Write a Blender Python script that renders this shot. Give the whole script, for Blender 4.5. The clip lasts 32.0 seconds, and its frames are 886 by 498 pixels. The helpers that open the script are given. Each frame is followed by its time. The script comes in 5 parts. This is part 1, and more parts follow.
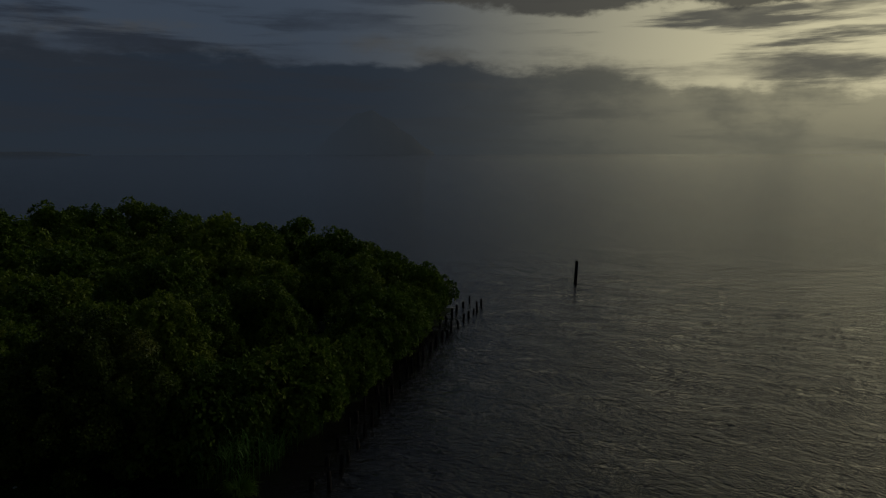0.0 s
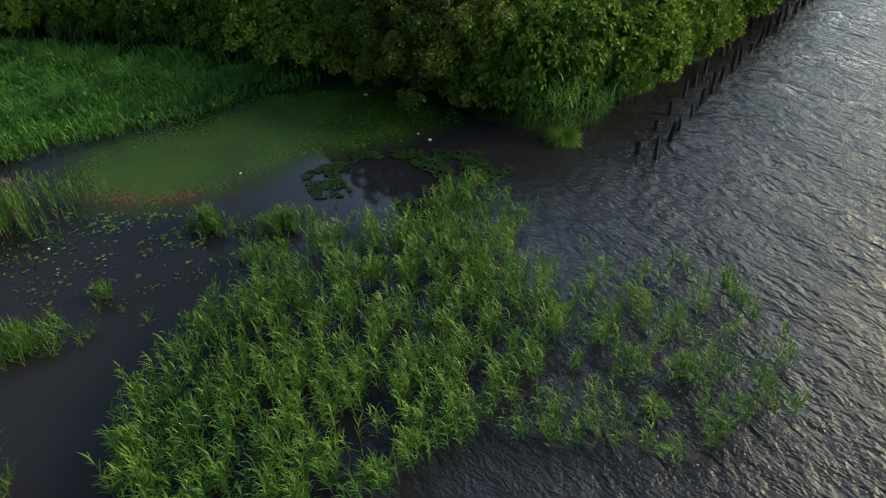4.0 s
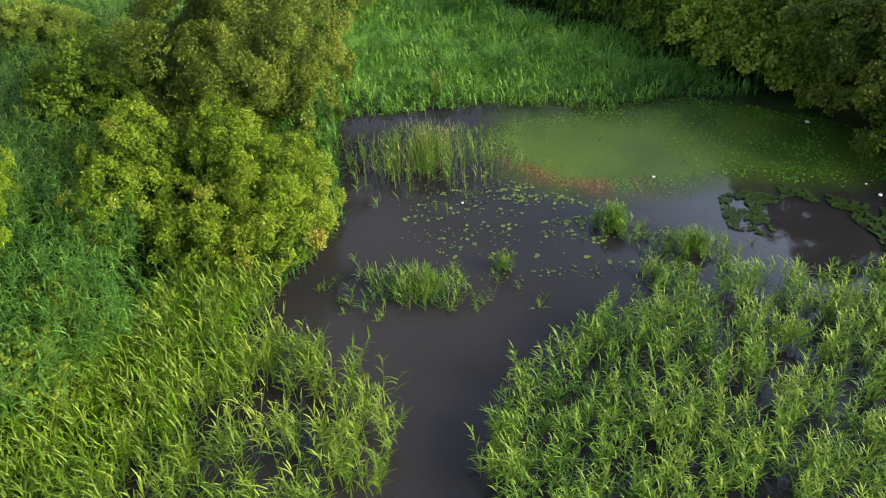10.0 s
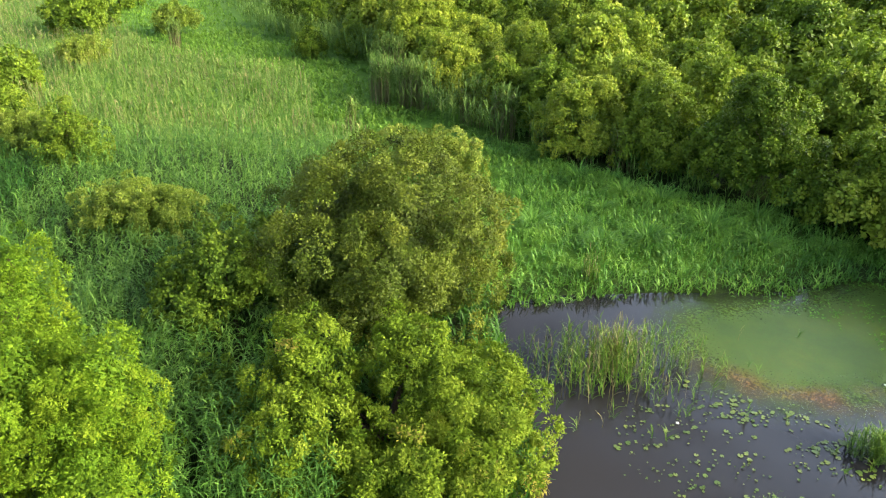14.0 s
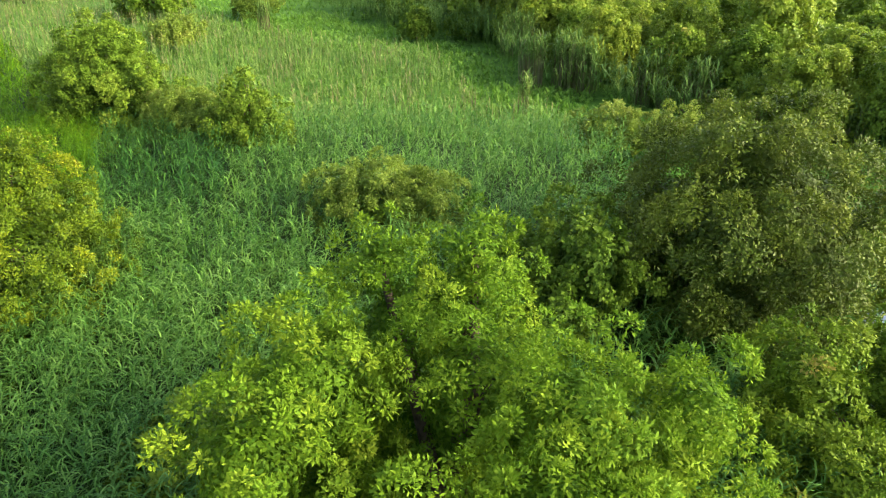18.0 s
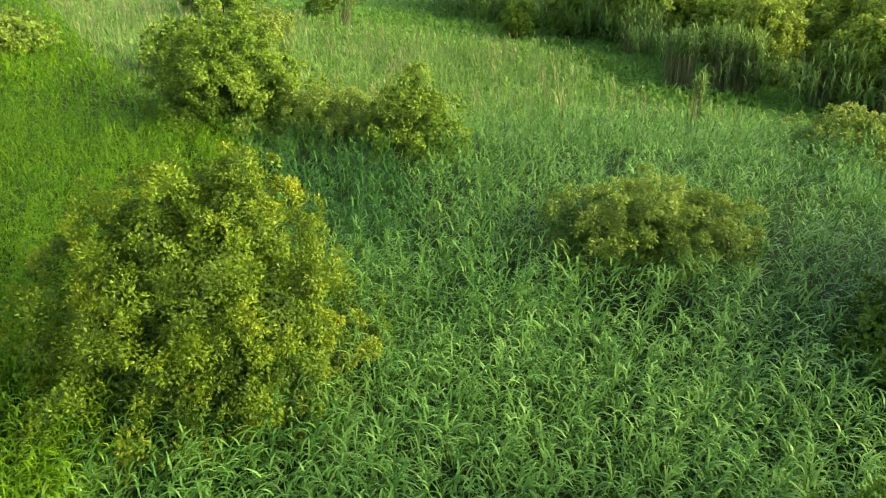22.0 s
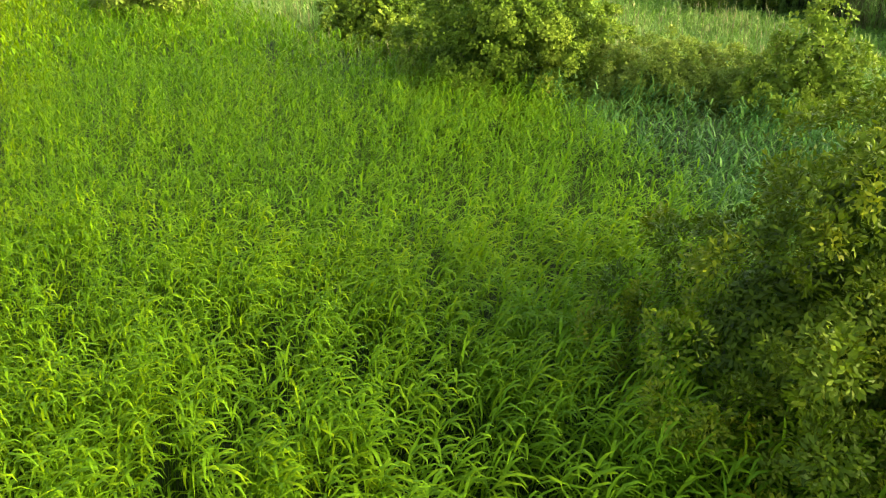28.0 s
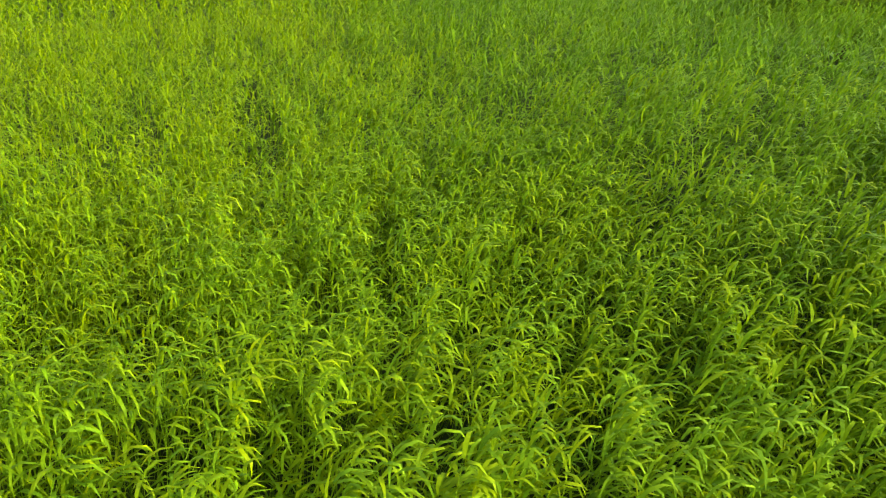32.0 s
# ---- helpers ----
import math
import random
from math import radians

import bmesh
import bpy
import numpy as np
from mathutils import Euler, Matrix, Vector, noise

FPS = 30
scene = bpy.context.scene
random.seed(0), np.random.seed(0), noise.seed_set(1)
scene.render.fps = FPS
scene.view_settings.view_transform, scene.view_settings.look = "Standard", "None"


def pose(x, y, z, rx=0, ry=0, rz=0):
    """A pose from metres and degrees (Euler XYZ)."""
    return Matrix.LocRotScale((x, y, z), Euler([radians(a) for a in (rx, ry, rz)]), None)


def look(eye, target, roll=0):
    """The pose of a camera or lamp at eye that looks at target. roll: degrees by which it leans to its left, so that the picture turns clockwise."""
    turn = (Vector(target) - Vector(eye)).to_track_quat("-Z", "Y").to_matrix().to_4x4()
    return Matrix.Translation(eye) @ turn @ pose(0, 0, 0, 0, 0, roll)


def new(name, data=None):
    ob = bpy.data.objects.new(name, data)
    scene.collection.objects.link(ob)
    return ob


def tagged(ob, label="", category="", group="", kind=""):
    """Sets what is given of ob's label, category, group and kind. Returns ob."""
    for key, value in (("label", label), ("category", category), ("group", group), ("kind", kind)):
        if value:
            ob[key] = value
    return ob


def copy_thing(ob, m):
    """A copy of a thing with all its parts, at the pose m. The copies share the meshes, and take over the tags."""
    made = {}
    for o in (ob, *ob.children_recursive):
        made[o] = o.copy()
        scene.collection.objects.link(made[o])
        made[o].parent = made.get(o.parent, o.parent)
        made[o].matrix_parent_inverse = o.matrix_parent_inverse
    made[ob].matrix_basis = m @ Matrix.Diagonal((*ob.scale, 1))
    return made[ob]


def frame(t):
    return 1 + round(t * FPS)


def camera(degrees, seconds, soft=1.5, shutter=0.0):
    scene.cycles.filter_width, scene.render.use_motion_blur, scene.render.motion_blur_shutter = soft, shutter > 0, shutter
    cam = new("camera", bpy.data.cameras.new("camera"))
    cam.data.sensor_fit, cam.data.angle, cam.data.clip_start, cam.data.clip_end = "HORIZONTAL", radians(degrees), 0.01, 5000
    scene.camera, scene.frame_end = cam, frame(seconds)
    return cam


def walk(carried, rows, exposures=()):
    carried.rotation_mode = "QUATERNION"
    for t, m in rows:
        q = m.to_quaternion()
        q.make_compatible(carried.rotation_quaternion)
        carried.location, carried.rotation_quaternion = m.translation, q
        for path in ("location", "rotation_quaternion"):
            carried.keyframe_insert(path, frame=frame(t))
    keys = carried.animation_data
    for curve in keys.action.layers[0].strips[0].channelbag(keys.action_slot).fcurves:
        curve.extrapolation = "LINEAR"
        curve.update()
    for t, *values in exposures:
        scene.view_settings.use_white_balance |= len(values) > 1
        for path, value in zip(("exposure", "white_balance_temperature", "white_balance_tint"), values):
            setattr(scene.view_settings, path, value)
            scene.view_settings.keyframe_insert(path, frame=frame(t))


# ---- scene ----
cam = camera(63.0, 32.0, 1.1)

PATH = [
    (0, (0.419, -0.315, 11.243), (0.717, 1.645, 10.977), -0.1),
    (0.5, (0.402, -0.013, 11.125), (0.561, 1.934, 10.693), -0.1),
    (1, (0.162, 0.454, 11.046), (0.229, 2.362, 10.452), -0.0),
    (1.5, (-0.037, 0.708, 11.167), (-0.02, 2.558, 10.407), 0.1),
    (2, (-0.314, 0.952, 11.092), (-0.327, 2.734, 10.186), 0.0),
    (2.5, (-0.564, 1.151, 11.104), (-0.603, 2.858, 10.063), 0.1),
    (4.5, (-0.746, 1.745, 11.278), (-1.377, 3.209, 10.071), -0.1),
    (5, (-0.842, 1.78, 11.263), (-1.636, 3.152, 10.043), -0.0),
    (5.5, (-0.917, 1.776, 11.266), (-1.837, 3.055, 10.035), 0.1),
    (6, (-0.948, 1.756, 11.196), (-1.988, 2.932, 9.957), 0.2),
    (6.5, (-0.939, 1.755, 11.207), (-2.067, 2.834, 9.957), 0.2),
    (7, (-0.995, 1.708, 11.239), (-2.121, 2.786, 9.986), 0.2),
    (7.5, (-1.074, 1.763, 11.288), (-2.197, 2.838, 10.03), 0.2),
    (8, (-1.31, 1.792, 11.268), (-2.43, 2.87, 10.01), 0.2),
    (8.5, (-1.672, 1.75, 11.226), (-2.793, 2.831, 9.971), 0.1),
    (9, (-2.187, 1.699, 11.226), (-3.308, 2.781, 9.972), 0.1),
    (9.5, (-2.794, 1.677, 11.239), (-3.919, 2.761, 9.99), -0.1),
    (10, (-3.458, 1.638, 11.176), (-4.595, 2.733, 9.949), -0.1),
    (10.5, (-4.088, 1.584, 11.186), (-5.245, 2.699, 9.995), -0.2),
    (11, (-4.812, 1.554, 11.225), (-5.992, 2.697, 10.085), -0.1),
    (11.5, (-5.443, 1.576, 11.197), (-6.659, 2.74, 10.117), -0.2),
    (12, (-6.359, 1.412, 11.117), (-7.581, 2.621, 10.095), 0.2),
    (12.5, (-7.111, 1.284, 11.076), (-8.355, 2.52, 10.114), 0.3),
    (13, (-7.899, 1.141, 11.017), (-9.168, 2.395, 10.114), 0.1),
    (13.5, (-8.648, 0.89, 10.969), (-9.92, 2.148, 10.074), 0.0),
    (15.5, (-12.628, -0.936, 10.338), (-13.879, 0.338, 9.438), 0.4),
    (16, (-13.823, -1.319, 9.839), (-15.074, -0.039, 8.946), 0.1),
    (16.5, (-14.907, -1.697, 9.399), (-16.161, -0.416, 8.512), -0.1),
    (17, (-15.808, -2.219, 9.192), (-17.059, -0.939, 8.301), -0.0),
    (17.5, (-16.753, -2.64, 9.073), (-18.004, -1.359, 8.183), 0.0),
    (18, (-17.625, -2.961, 8.988), (-18.878, -1.682, 8.098), -0.0),
    (18.5, (-18.472, -3.163, 8.882), (-19.729, -1.888, 7.991), -0.1),
    (19, (-19.289, -3.33, 8.796), (-20.549, -2.057, 7.905), -0.1),
    (19.5, (-20.112, -3.464, 8.692), (-21.374, -2.193, 7.801), -0.1),
    (20, (-20.937, -3.552, 8.552), (-22.203, -2.285, 7.662), -0.2),
    (20.5, (-21.761, -3.654, 8.406), (-23.028, -2.388, 7.518), -0.2),
    (21, (-22.603, -3.733, 8.262), (-23.874, -2.469, 7.375), -0.2),
    (21.5, (-23.452, -3.823, 8.133), (-24.724, -2.561, 7.244), -0.2),
    (22, (-24.298, -3.925, 8.013), (-25.571, -2.665, 7.124), -0.2),
    (22.5, (-25.155, -4.018, 7.874), (-26.429, -2.758, 6.984), -0.1),
    (23, (-26.01, -4.13, 7.745), (-27.283, -2.872, 6.853), -0.1),
    (23.5, (-26.87, -4.255, 7.557), (-28.144, -2.996, 6.666), -0.2),
    (24, (-27.71, -4.372, 7.373), (-28.985, -3.113, 6.483), -0.1),
    (24.5, (-28.513, -4.495, 7.169), (-29.789, -3.235, 6.282), -0.1),
    (26.5, (-31.225, -4.91, 6.323), (-32.52, -3.677, 5.428), 0.1),
    (27, (-31.797, -5.328, 6.103), (-33.098, -4.096, 5.214), 0.1),
    (27.5, (-32.383, -5.818, 5.908), (-33.686, -4.586, 5.021), 0.2),
    (28, (-32.966, -6.355, 5.721), (-34.274, -5.127, 4.838), 0.1),
    (28.5, (-33.57, -6.954, 5.568), (-34.879, -5.728, 4.683), 0.0),
    (29, (-34.2, -7.584, 5.392), (-35.511, -6.361, 4.508), -0.0),
    (29.5, (-34.826, -8.212, 5.189), (-36.145, -6.995, 4.306), -0.1),
    (30, (-35.453, -8.872, 4.979), (-36.779, -7.662, 4.097), -0.2),
    (30.5, (-36.078, -9.561, 4.794), (-37.41, -8.358, 3.911), -0.3),
    (31, (-36.695, -10.264, 4.578), (-38.035, -9.072, 3.693), -0.3),
    (31.5, (-37.314, -10.955, 4.348), (-38.663, -9.773, 3.462), -0.3),
    (32, (-37.918, -11.645, 4.115), (-39.272, -10.477, 3.219), -0.3),
]
EXPOSURES = [(0, -3.1, 6100, 8), (0.5, -2.45, 6100, 8), (1, -1.85, 6100, 8), (1.5, -1.15, 6100, 7), (2, -0.65, 5900, 7), (2.5, -0.15, 5800, 7), (5, 1.1, 6000, 9), (6, 1.22, 6200, 11), (9, 1.88, 6600, 13), (13, 2.6, 6900, 13), (16, 2.58, 6900, 6), (20, 2.5, 6800, 6), (24, 2.5, 7500, 4), (26.5, 2.72, 7900, 4), (28, 2.7, 7900, 4), (30, 2.5, 8000, 4), (32, 2.48, 8100, 4)]
walk(cam, [(t, look(eye, target, roll)) for t, eye, target, roll in PATH], EXPOSURES)

# ---- light ----
SUN_AZ, SUN_EL = 66.0, 27.0          # degrees clockwise from +y, degrees above the horizon
world = bpy.data.worlds.new("world")
scene.world = world
world.use_nodes = True
wn, wl = world.node_tree.nodes, world.node_tree.links
wn.clear()
w_out = wn.new("ShaderNodeOutputWorld")
w_bg = wn.new("ShaderNodeBackground")
w_sky = wn.new("ShaderNodeTexSky")
w_sky.sky_type, w_sky.sun_disc = "NISHITA", False
w_sky.sun_elevation, w_sky.sun_rotation = radians(SUN_EL), radians(SUN_AZ)
w_sky.air_density, w_sky.dust_density = 1.2, 3.0
w_bg.inputs["Strength"].default_value = 0.13
w_co = wn.new("ShaderNodeTexCoord")


def w_math(op, a, b, clamp=False):
    k = wn.new("ShaderNodeMath")
    k.operation, k.use_clamp = op, clamp
    for i, v in enumerate((a, b)):
        if isinstance(v, (int, float)):
            k.inputs[i].default_value = v
        else:
            wl.new(v, k.inputs[i])
    return k.outputs[0]


def w_blend(fac, a, b):
    k = wn.new("ShaderNodeMix")
    k.data_type = "RGBA"
    for name, v in (("Factor", fac), ("A", a), ("B", b)):
        if isinstance(v, float):
            k.inputs[name].default_value = v
        elif isinstance(v, tuple):
            k.inputs[name].default_value = (*v, 1.0)
        else:
            wl.new(v, k.inputs[name])
    return k.outputs["Result"]


def w_clouds(scale, stretch, offset, lo, hi):
    mp = wn.new("ShaderNodeMapping")
    mp.inputs["Scale"].default_value, mp.inputs["Location"].default_value = (1, 1, stretch), offset
    wl.new(w_co.outputs["Generated"], mp.inputs["Vector"])
    t = wn.new("ShaderNodeTexNoise")
    t.inputs["Scale"].default_value, t.inputs["Detail"].default_value, t.inputs["Roughness"].default_value = scale, 8.0, 0.58
    wl.new(mp.outputs["Vector"], t.inputs["Vector"])
    k = wn.new("ShaderNodeMapRange")
    k.interpolation_type = "SMOOTHSTEP"
    k.inputs["From Min"].default_value, k.inputs["From Max"].default_value = lo, hi
    wl.new(t.outputs["Fac"], k.inputs["Value"])
    return k.outputs["Result"], t.outputs["Fac"]


def w_step(v, lo, hi):
    k = wn.new("ShaderNodeMapRange")
    k.interpolation_type = "SMOOTHSTEP"
    k.inputs["From Min"].default_value, k.inputs["From Max"].default_value = lo, hi
    wl.new(v, k.inputs["Value"])
    return k.outputs["Result"]


w_xyz = wn.new("ShaderNodeSeparateXYZ")
wl.new(w_co.outputs["Generated"], w_xyz.inputs["Vector"])
w_dot = wn.new("ShaderNodeVectorMath")
w_dot.operation = "DOT_PRODUCT"
w_dot.inputs[1].default_value = (math.sin(radians(SUN_AZ - 12)), math.cos(radians(SUN_AZ - 12)), 0)
wl.new(w_co.outputs["Generated"], w_dot.inputs[0])
toward = w_math("POWER", w_step(w_dot.outputs["Value"], 0.18, 1.0), 6.5)          # 1 towards the sun's side of the sky
height = w_xyz.outputs["Z"]
toward = w_math("MULTIPLY", toward, w_math("SUBTRACT", 1.0, w_math("MULTIPLY", w_step(height, 0.24, 0.5), 0.9)))
cloud, grain = w_clouds(2.4, 4.5, (0.3, 0.1, 0.0), 0.36, 0.60)
puffs, puff = w_clouds(9.0, 2.2, (0.7, 0.4, 0.2), 0.40, 0.66)
streaks, streak = w_clouds(3.2, 11.0, (0.1, 0.9, 0.35), 0.46, 0.60)
bank_edge = w_math("ADD", w_math("MULTIPLY", puff, 0.07), w_math("SUBTRACT", w_math("MULTIPLY", grain, 0.12), w_math("MULTIPLY", toward, 0.05)))
bank_edge = w_math("ADD", bank_edge, 0.034)
bank = w_math("SUBTRACT", 1.0, w_step(w_math("SUBTRACT", height, bank_edge), -0.012, 0.008))
rim = w_math("SUBTRACT", 1.0, w_step(w_math("SUBTRACT", height, bank_edge), 0.0, 0.03))
clear = w_blend(toward, (2.8, 3.6, 5.0), (46.0, 40.0, 24.0))
high_cloud = w_blend(toward, (1.3, 1.55, 2.1), (5.0, 4.7, 3.9))
low_bank = w_blend(toward, (1.15, 1.55, 2.2), (7.0, 6.5, 4.5))
low_bank = w_blend(w_math("MULTIPLY", streaks, 0.4), low_bank, w_blend(toward, (1.5, 1.55, 1.75), (13.0, 12.0, 8.2)))
sky_colour = w_blend(0.9, w_sky.outputs["Color"], clear)
sky_colour = w_blend(w_math("MULTIPLY", rim, w_math("ADD", w_math("MULTIPLY", puffs, 0.8), 0.1)), sky_colour, w_blend(toward, (3.8, 3.8, 3.8), (17.0, 15.2, 10.0)))
sky_colour = w_blend(w_math("MULTIPLY", w_math("MULTIPLY", cloud, streaks), 0.9), sky_colour, high_cloud)
# the dark cloud over the bright gap
w_lat = wn.new("ShaderNodeVectorMath")
w_lat.operation = "DOT_PRODUCT"
w_lat.inputs[1].default_value = (math.cos(radians(25)), -math.sin(radians(25)), 0)
wl.new(w_co.outputs["Generated"], w_lat.inputs[0])
oval = w_math("ADD", w_math("POWER", w_math("MULTIPLY", w_lat.outputs["Value"], 3.4), 2.0), w_math("POWER", w_math("MULTIPLY", w_math("SUBTRACT", height, 0.205), 34.0), 2.0))
oval = w_math("ADD", oval, w_math("MULTIPLY", w_math("SUBTRACT", puff, 0.5), 5.0))
dark_cloud = w_math("SUBTRACT", 1.0, w_step(oval, 0.45, 1.25))
sky_colour = w_blend(w_math("MULTIPLY", dark_cloud, 0.9), sky_colour, (3.2, 3.0, 2.6))
sky_colour = w_blend(w_math("MULTIPLY", bank, w_math("SUBTRACT", 0.95, w_math("MULTIPLY", toward, 0.35))), sky_colour, low_bank)
haze = w_math("SUBTRACT", 1.0, w_step(height, 0.0, 0.07))
sky_colour = w_blend(w_math("MULTIPLY", haze, 0.5), sky_colour, w_blend(toward, (1.4, 1.8, 2.3), (7.0, 6.6, 4.7)))
sun_half = w_step(w_dot.outputs["Value"], 0.05, 0.75)
overhead = w_math("ADD", 1.0, w_math("MULTIPLY", w_step(height, 0.16, 0.42), w_math("SUBTRACT", w_math("MULTIPLY", w_math("MULTIPLY", sun_half, w_math("SUBTRACT", 1.0, w_step(height, 0.42, 0.62))), 1.8), 0.66)))
# the open sky high over the lake
w_north = wn.new("ShaderNodeVectorMath")
w_north.operation = "DOT_PRODUCT"
w_north.inputs[1].default_value = (0.10, 0.99, 0)
wl.new(w_co.outputs["Generated"], w_north.inputs[0])
open_sky = w_math("MULTIPLY", w_step(w_north.outputs["Value"], 0.55, 0.9), w_math("MULTIPLY", w_step(height, 0.26, 0.42), w_math("SUBTRACT", 1.0, w_step(height, 0.6, 0.8))))
overhead = w_math("ADD", overhead, w_math("MULTIPLY", open_sky, 1.1))
dim = wn.new("ShaderNodeVectorMath")
dim.operation = "SCALE"
wl.new(sky_colour, dim.inputs[0])
wl.new(overhead, dim.inputs["Scale"])
sky_colour = dim.outputs["Vector"]
wl.new(sky_colour, w_bg.inputs["Color"])
wl.new(w_bg.outputs["Background"], w_out.inputs["Surface"])

sun = new("sun", bpy.data.lights.new("sun", "SUN"))
sun.data.energy, sun.data.angle, sun.data.color = 1.6, radians(24.0), (1.0, 0.87, 0.62)
sun.matrix_world = look((0, 0, 0), (-math.sin(radians(SUN_AZ)) * math.cos(radians(SUN_EL)), -math.cos(radians(SUN_AZ)) * math.cos(radians(SUN_EL)), -math.sin(radians(SUN_EL))))


# ---- materials ----
def material(name):
    m = bpy.data.materials.new(name)
    m.use_nodes = True
    n, l = m.node_tree.nodes, m.node_tree.links
    return m, n, l, n["Principled BSDF"]


def ramp(n, stops):
    r = n.new("ShaderNodeValToRGB")
    e = r.color_ramp.elements
    while len(e) < len(stops):
        e.new(0.5)
    for k, (p, c) in zip(e, stops):
        k.position, k.color = p, (*c, 1.0)
    return r


def noise_node(n, l, scale, detail=4.0, rough=0.6, vector=None):
    t = n.new("ShaderNodeTexNoise")
    t.inputs["Scale"].default_value, t.inputs["Detail"].default_value, t.inputs["Roughness"].default_value = scale, detail, rough
    if vector:
        l.new(vector, t.inputs["Vector"])
    return t


def leaf_material(name, stops, rough=0.5, through_light=0.35, patch=0.35, patch_scale=0.25, sheen=0.5, own=0.3):
    """Leaves: colour by the piece's own chance and by slow patches over the stand; light passes through the blade."""
    m, n, l, b = material(name)
    geo = n.new("ShaderNodeNewGeometry")
    patches = noise_node(n, l, patch_scale, 3.0, 0.6, geo.outputs["Position"])
    att = n.new("ShaderNodeAttribute")
    att.attribute_name = "tint"
    mix = n.new("ShaderNodeMath")
    mix.operation = "MULTIPLY_ADD"
    l.new(patches.outputs["Fac"], mix.inputs[0])
    mix.inputs[1].default_value = patch * 2.0
    l.new(att.outputs["Fac"], mix.inputs[2])
    sub = n.new("ShaderNodeMath")
    sub.operation = "SUBTRACT"
    sub.inputs[1].default_value = patch
    l.new(mix.outputs[0], sub.inputs[0])
    info = n.new("ShaderNodeObjectInfo")
    each = n.new("ShaderNodeMath")
    each.operation = "MULTIPLY_ADD"
    each.inputs[1].default_value = own
    l.new(info.outputs["Random"], each.inputs[0])
    l.new(sub.outputs[0], each.inputs[2])
    off = n.new("ShaderNodeMath")
    off.operation = "SUBTRACT"
    off.inputs[1].default_value = own / 2
    l.new(each.outputs[0], off.inputs[0])
    r = ramp(n, stops)
    l.new(off.outputs[0], r.inputs["Fac"])
    fine = noise_node(n, l, 35.0, 2.0, 0.5, geo.outputs["Position"])
    hsv = n.new("ShaderNodeHueSaturation")
    val = n.new("ShaderNodeMapRange")
    val.inputs["To Min"].default_value, val.inputs["To Max"].default_value = 0.75, 1.25
    l.new(fine.outputs["Fac"], val.inputs["Value"])
    l.new(val.outputs["Result"], hsv.inputs["Value"])
    l.new(r.outputs["Color"], hsv.inputs["Color"])
    l.new(hsv.outputs["Color"], b.inputs["Base Color"])
    b.inputs["Roughness"].default_value = rough
    b.inputs["Specular IOR Level"].default_value = sheen
    t = n.new("ShaderNodeBsdfTranslucent")
    l.new(hsv.outputs["Color"], t.inputs["Color"])
    s = n.new("ShaderNodeMixShader")
    s.inputs["Fac"].default_value = through_light
    l.new(b.outputs["BSDF"], s.inputs[1])
    l.new(t.outputs["BSDF"], s.inputs[2])
    l.new(s.outputs["Shader"], n["Material Output"].inputs["Surface"])
    return m


def rough_material(name, stops, scale, rough=0.9, bump=0.3, bump_scale=None):
    m, n, l, b = material(name)
    geo = n.new("ShaderNodeNewGeometry")
    a = noise_node(n, l, scale, 6.0, 0.65, geo.outputs["Position"])
    r = ramp(n, stops)
    l.new(a.outputs["Fac"], r.inputs["Fac"])
    l.new(r.outputs["Color"], b.inputs["Base Color"])
    b.inputs["Roughness"].default_value, b.inputs["Specular IOR Level"].default_value = rough, 0.15
    c = noise_node(n, l, bump_scale or scale * 6, 5.0, 0.6, geo.outputs["Position"])
    u = n.new("ShaderNodeBump")
    u.inputs["Strength"].default_value, u.inputs["Distance"].default_value = bump, 0.02
    l.new(c.outputs["Fac"], u.inputs["Height"])
    l.new(u.outputs["Normal"], b.inputs["Normal"])
    return m


M_GROUND = rough_material("marsh_soil", [(0.3, (0.008, 0.012, 0.004)), (0.5, (0.016, 0.030, 0.006)), (0.75, (0.026, 0.050, 0.010))], 0.8)
def add_turf(m):
    """Moss and short grass over the soil, where the sheet carries turf."""
    n, l = m.node_tree.nodes, m.node_tree.links
    b = n["Principled BSDF"]
    soil = b.inputs["Base Color"].links[0].from_socket
    att, geo = n.new("ShaderNodeAttribute"), n.new("ShaderNodeNewGeometry")
    att.attribute_name = "turf"
    r = ramp(n, [(0.3, (0.035, 0.085, 0.010)), (0.5, (0.062, 0.145, 0.016)), (0.7, (0.10, 0.19, 0.028))])
    l.new(noise_node(n, l, 2.2, 6.0, 0.7, geo.outputs["Position"]).outputs["Fac"], r.inputs["Fac"])
    mix = n.new("ShaderNodeMix")
    mix.data_type = "RGBA"
    l.new(att.outputs["Fac"], mix.inputs["Factor"])
    l.new(soil, mix.inputs["A"])
    l.new(r.outputs["Color"], mix.inputs["B"])
    l.new(mix.outputs["Result"], b.inputs["Base Color"])


add_turf(M_GROUND)
M_BARK = rough_material("bark", [(0.3, (0.03, 0.024, 0.018)), (0.7, (0.10, 0.08, 0.06))], 9.0, 0.9, 0.8)
M_POST = rough_material("weathered_wood", [(0.3, (0.012, 0.010, 0.009)), (0.7, (0.05, 0.042, 0.035))], 12.0, 0.85, 0.9)
M_STRAW = leaf_material("dry_reed", [(0.0, (0.10, 0.10, 0.04)), (0.5, (0.19, 0.18, 0.07)), (1.0, (0.29, 0.26, 0.12))], 0.7, 0.2)
M_REED = leaf_material("reed_leaf", [(0.0, (0.026, 0.094, 0.014)), (0.5, (0.092, 0.208, 0.032)), (1.0, (0.162, 0.300, 0.060))], 0.55, 0.30, sheen=0.2)
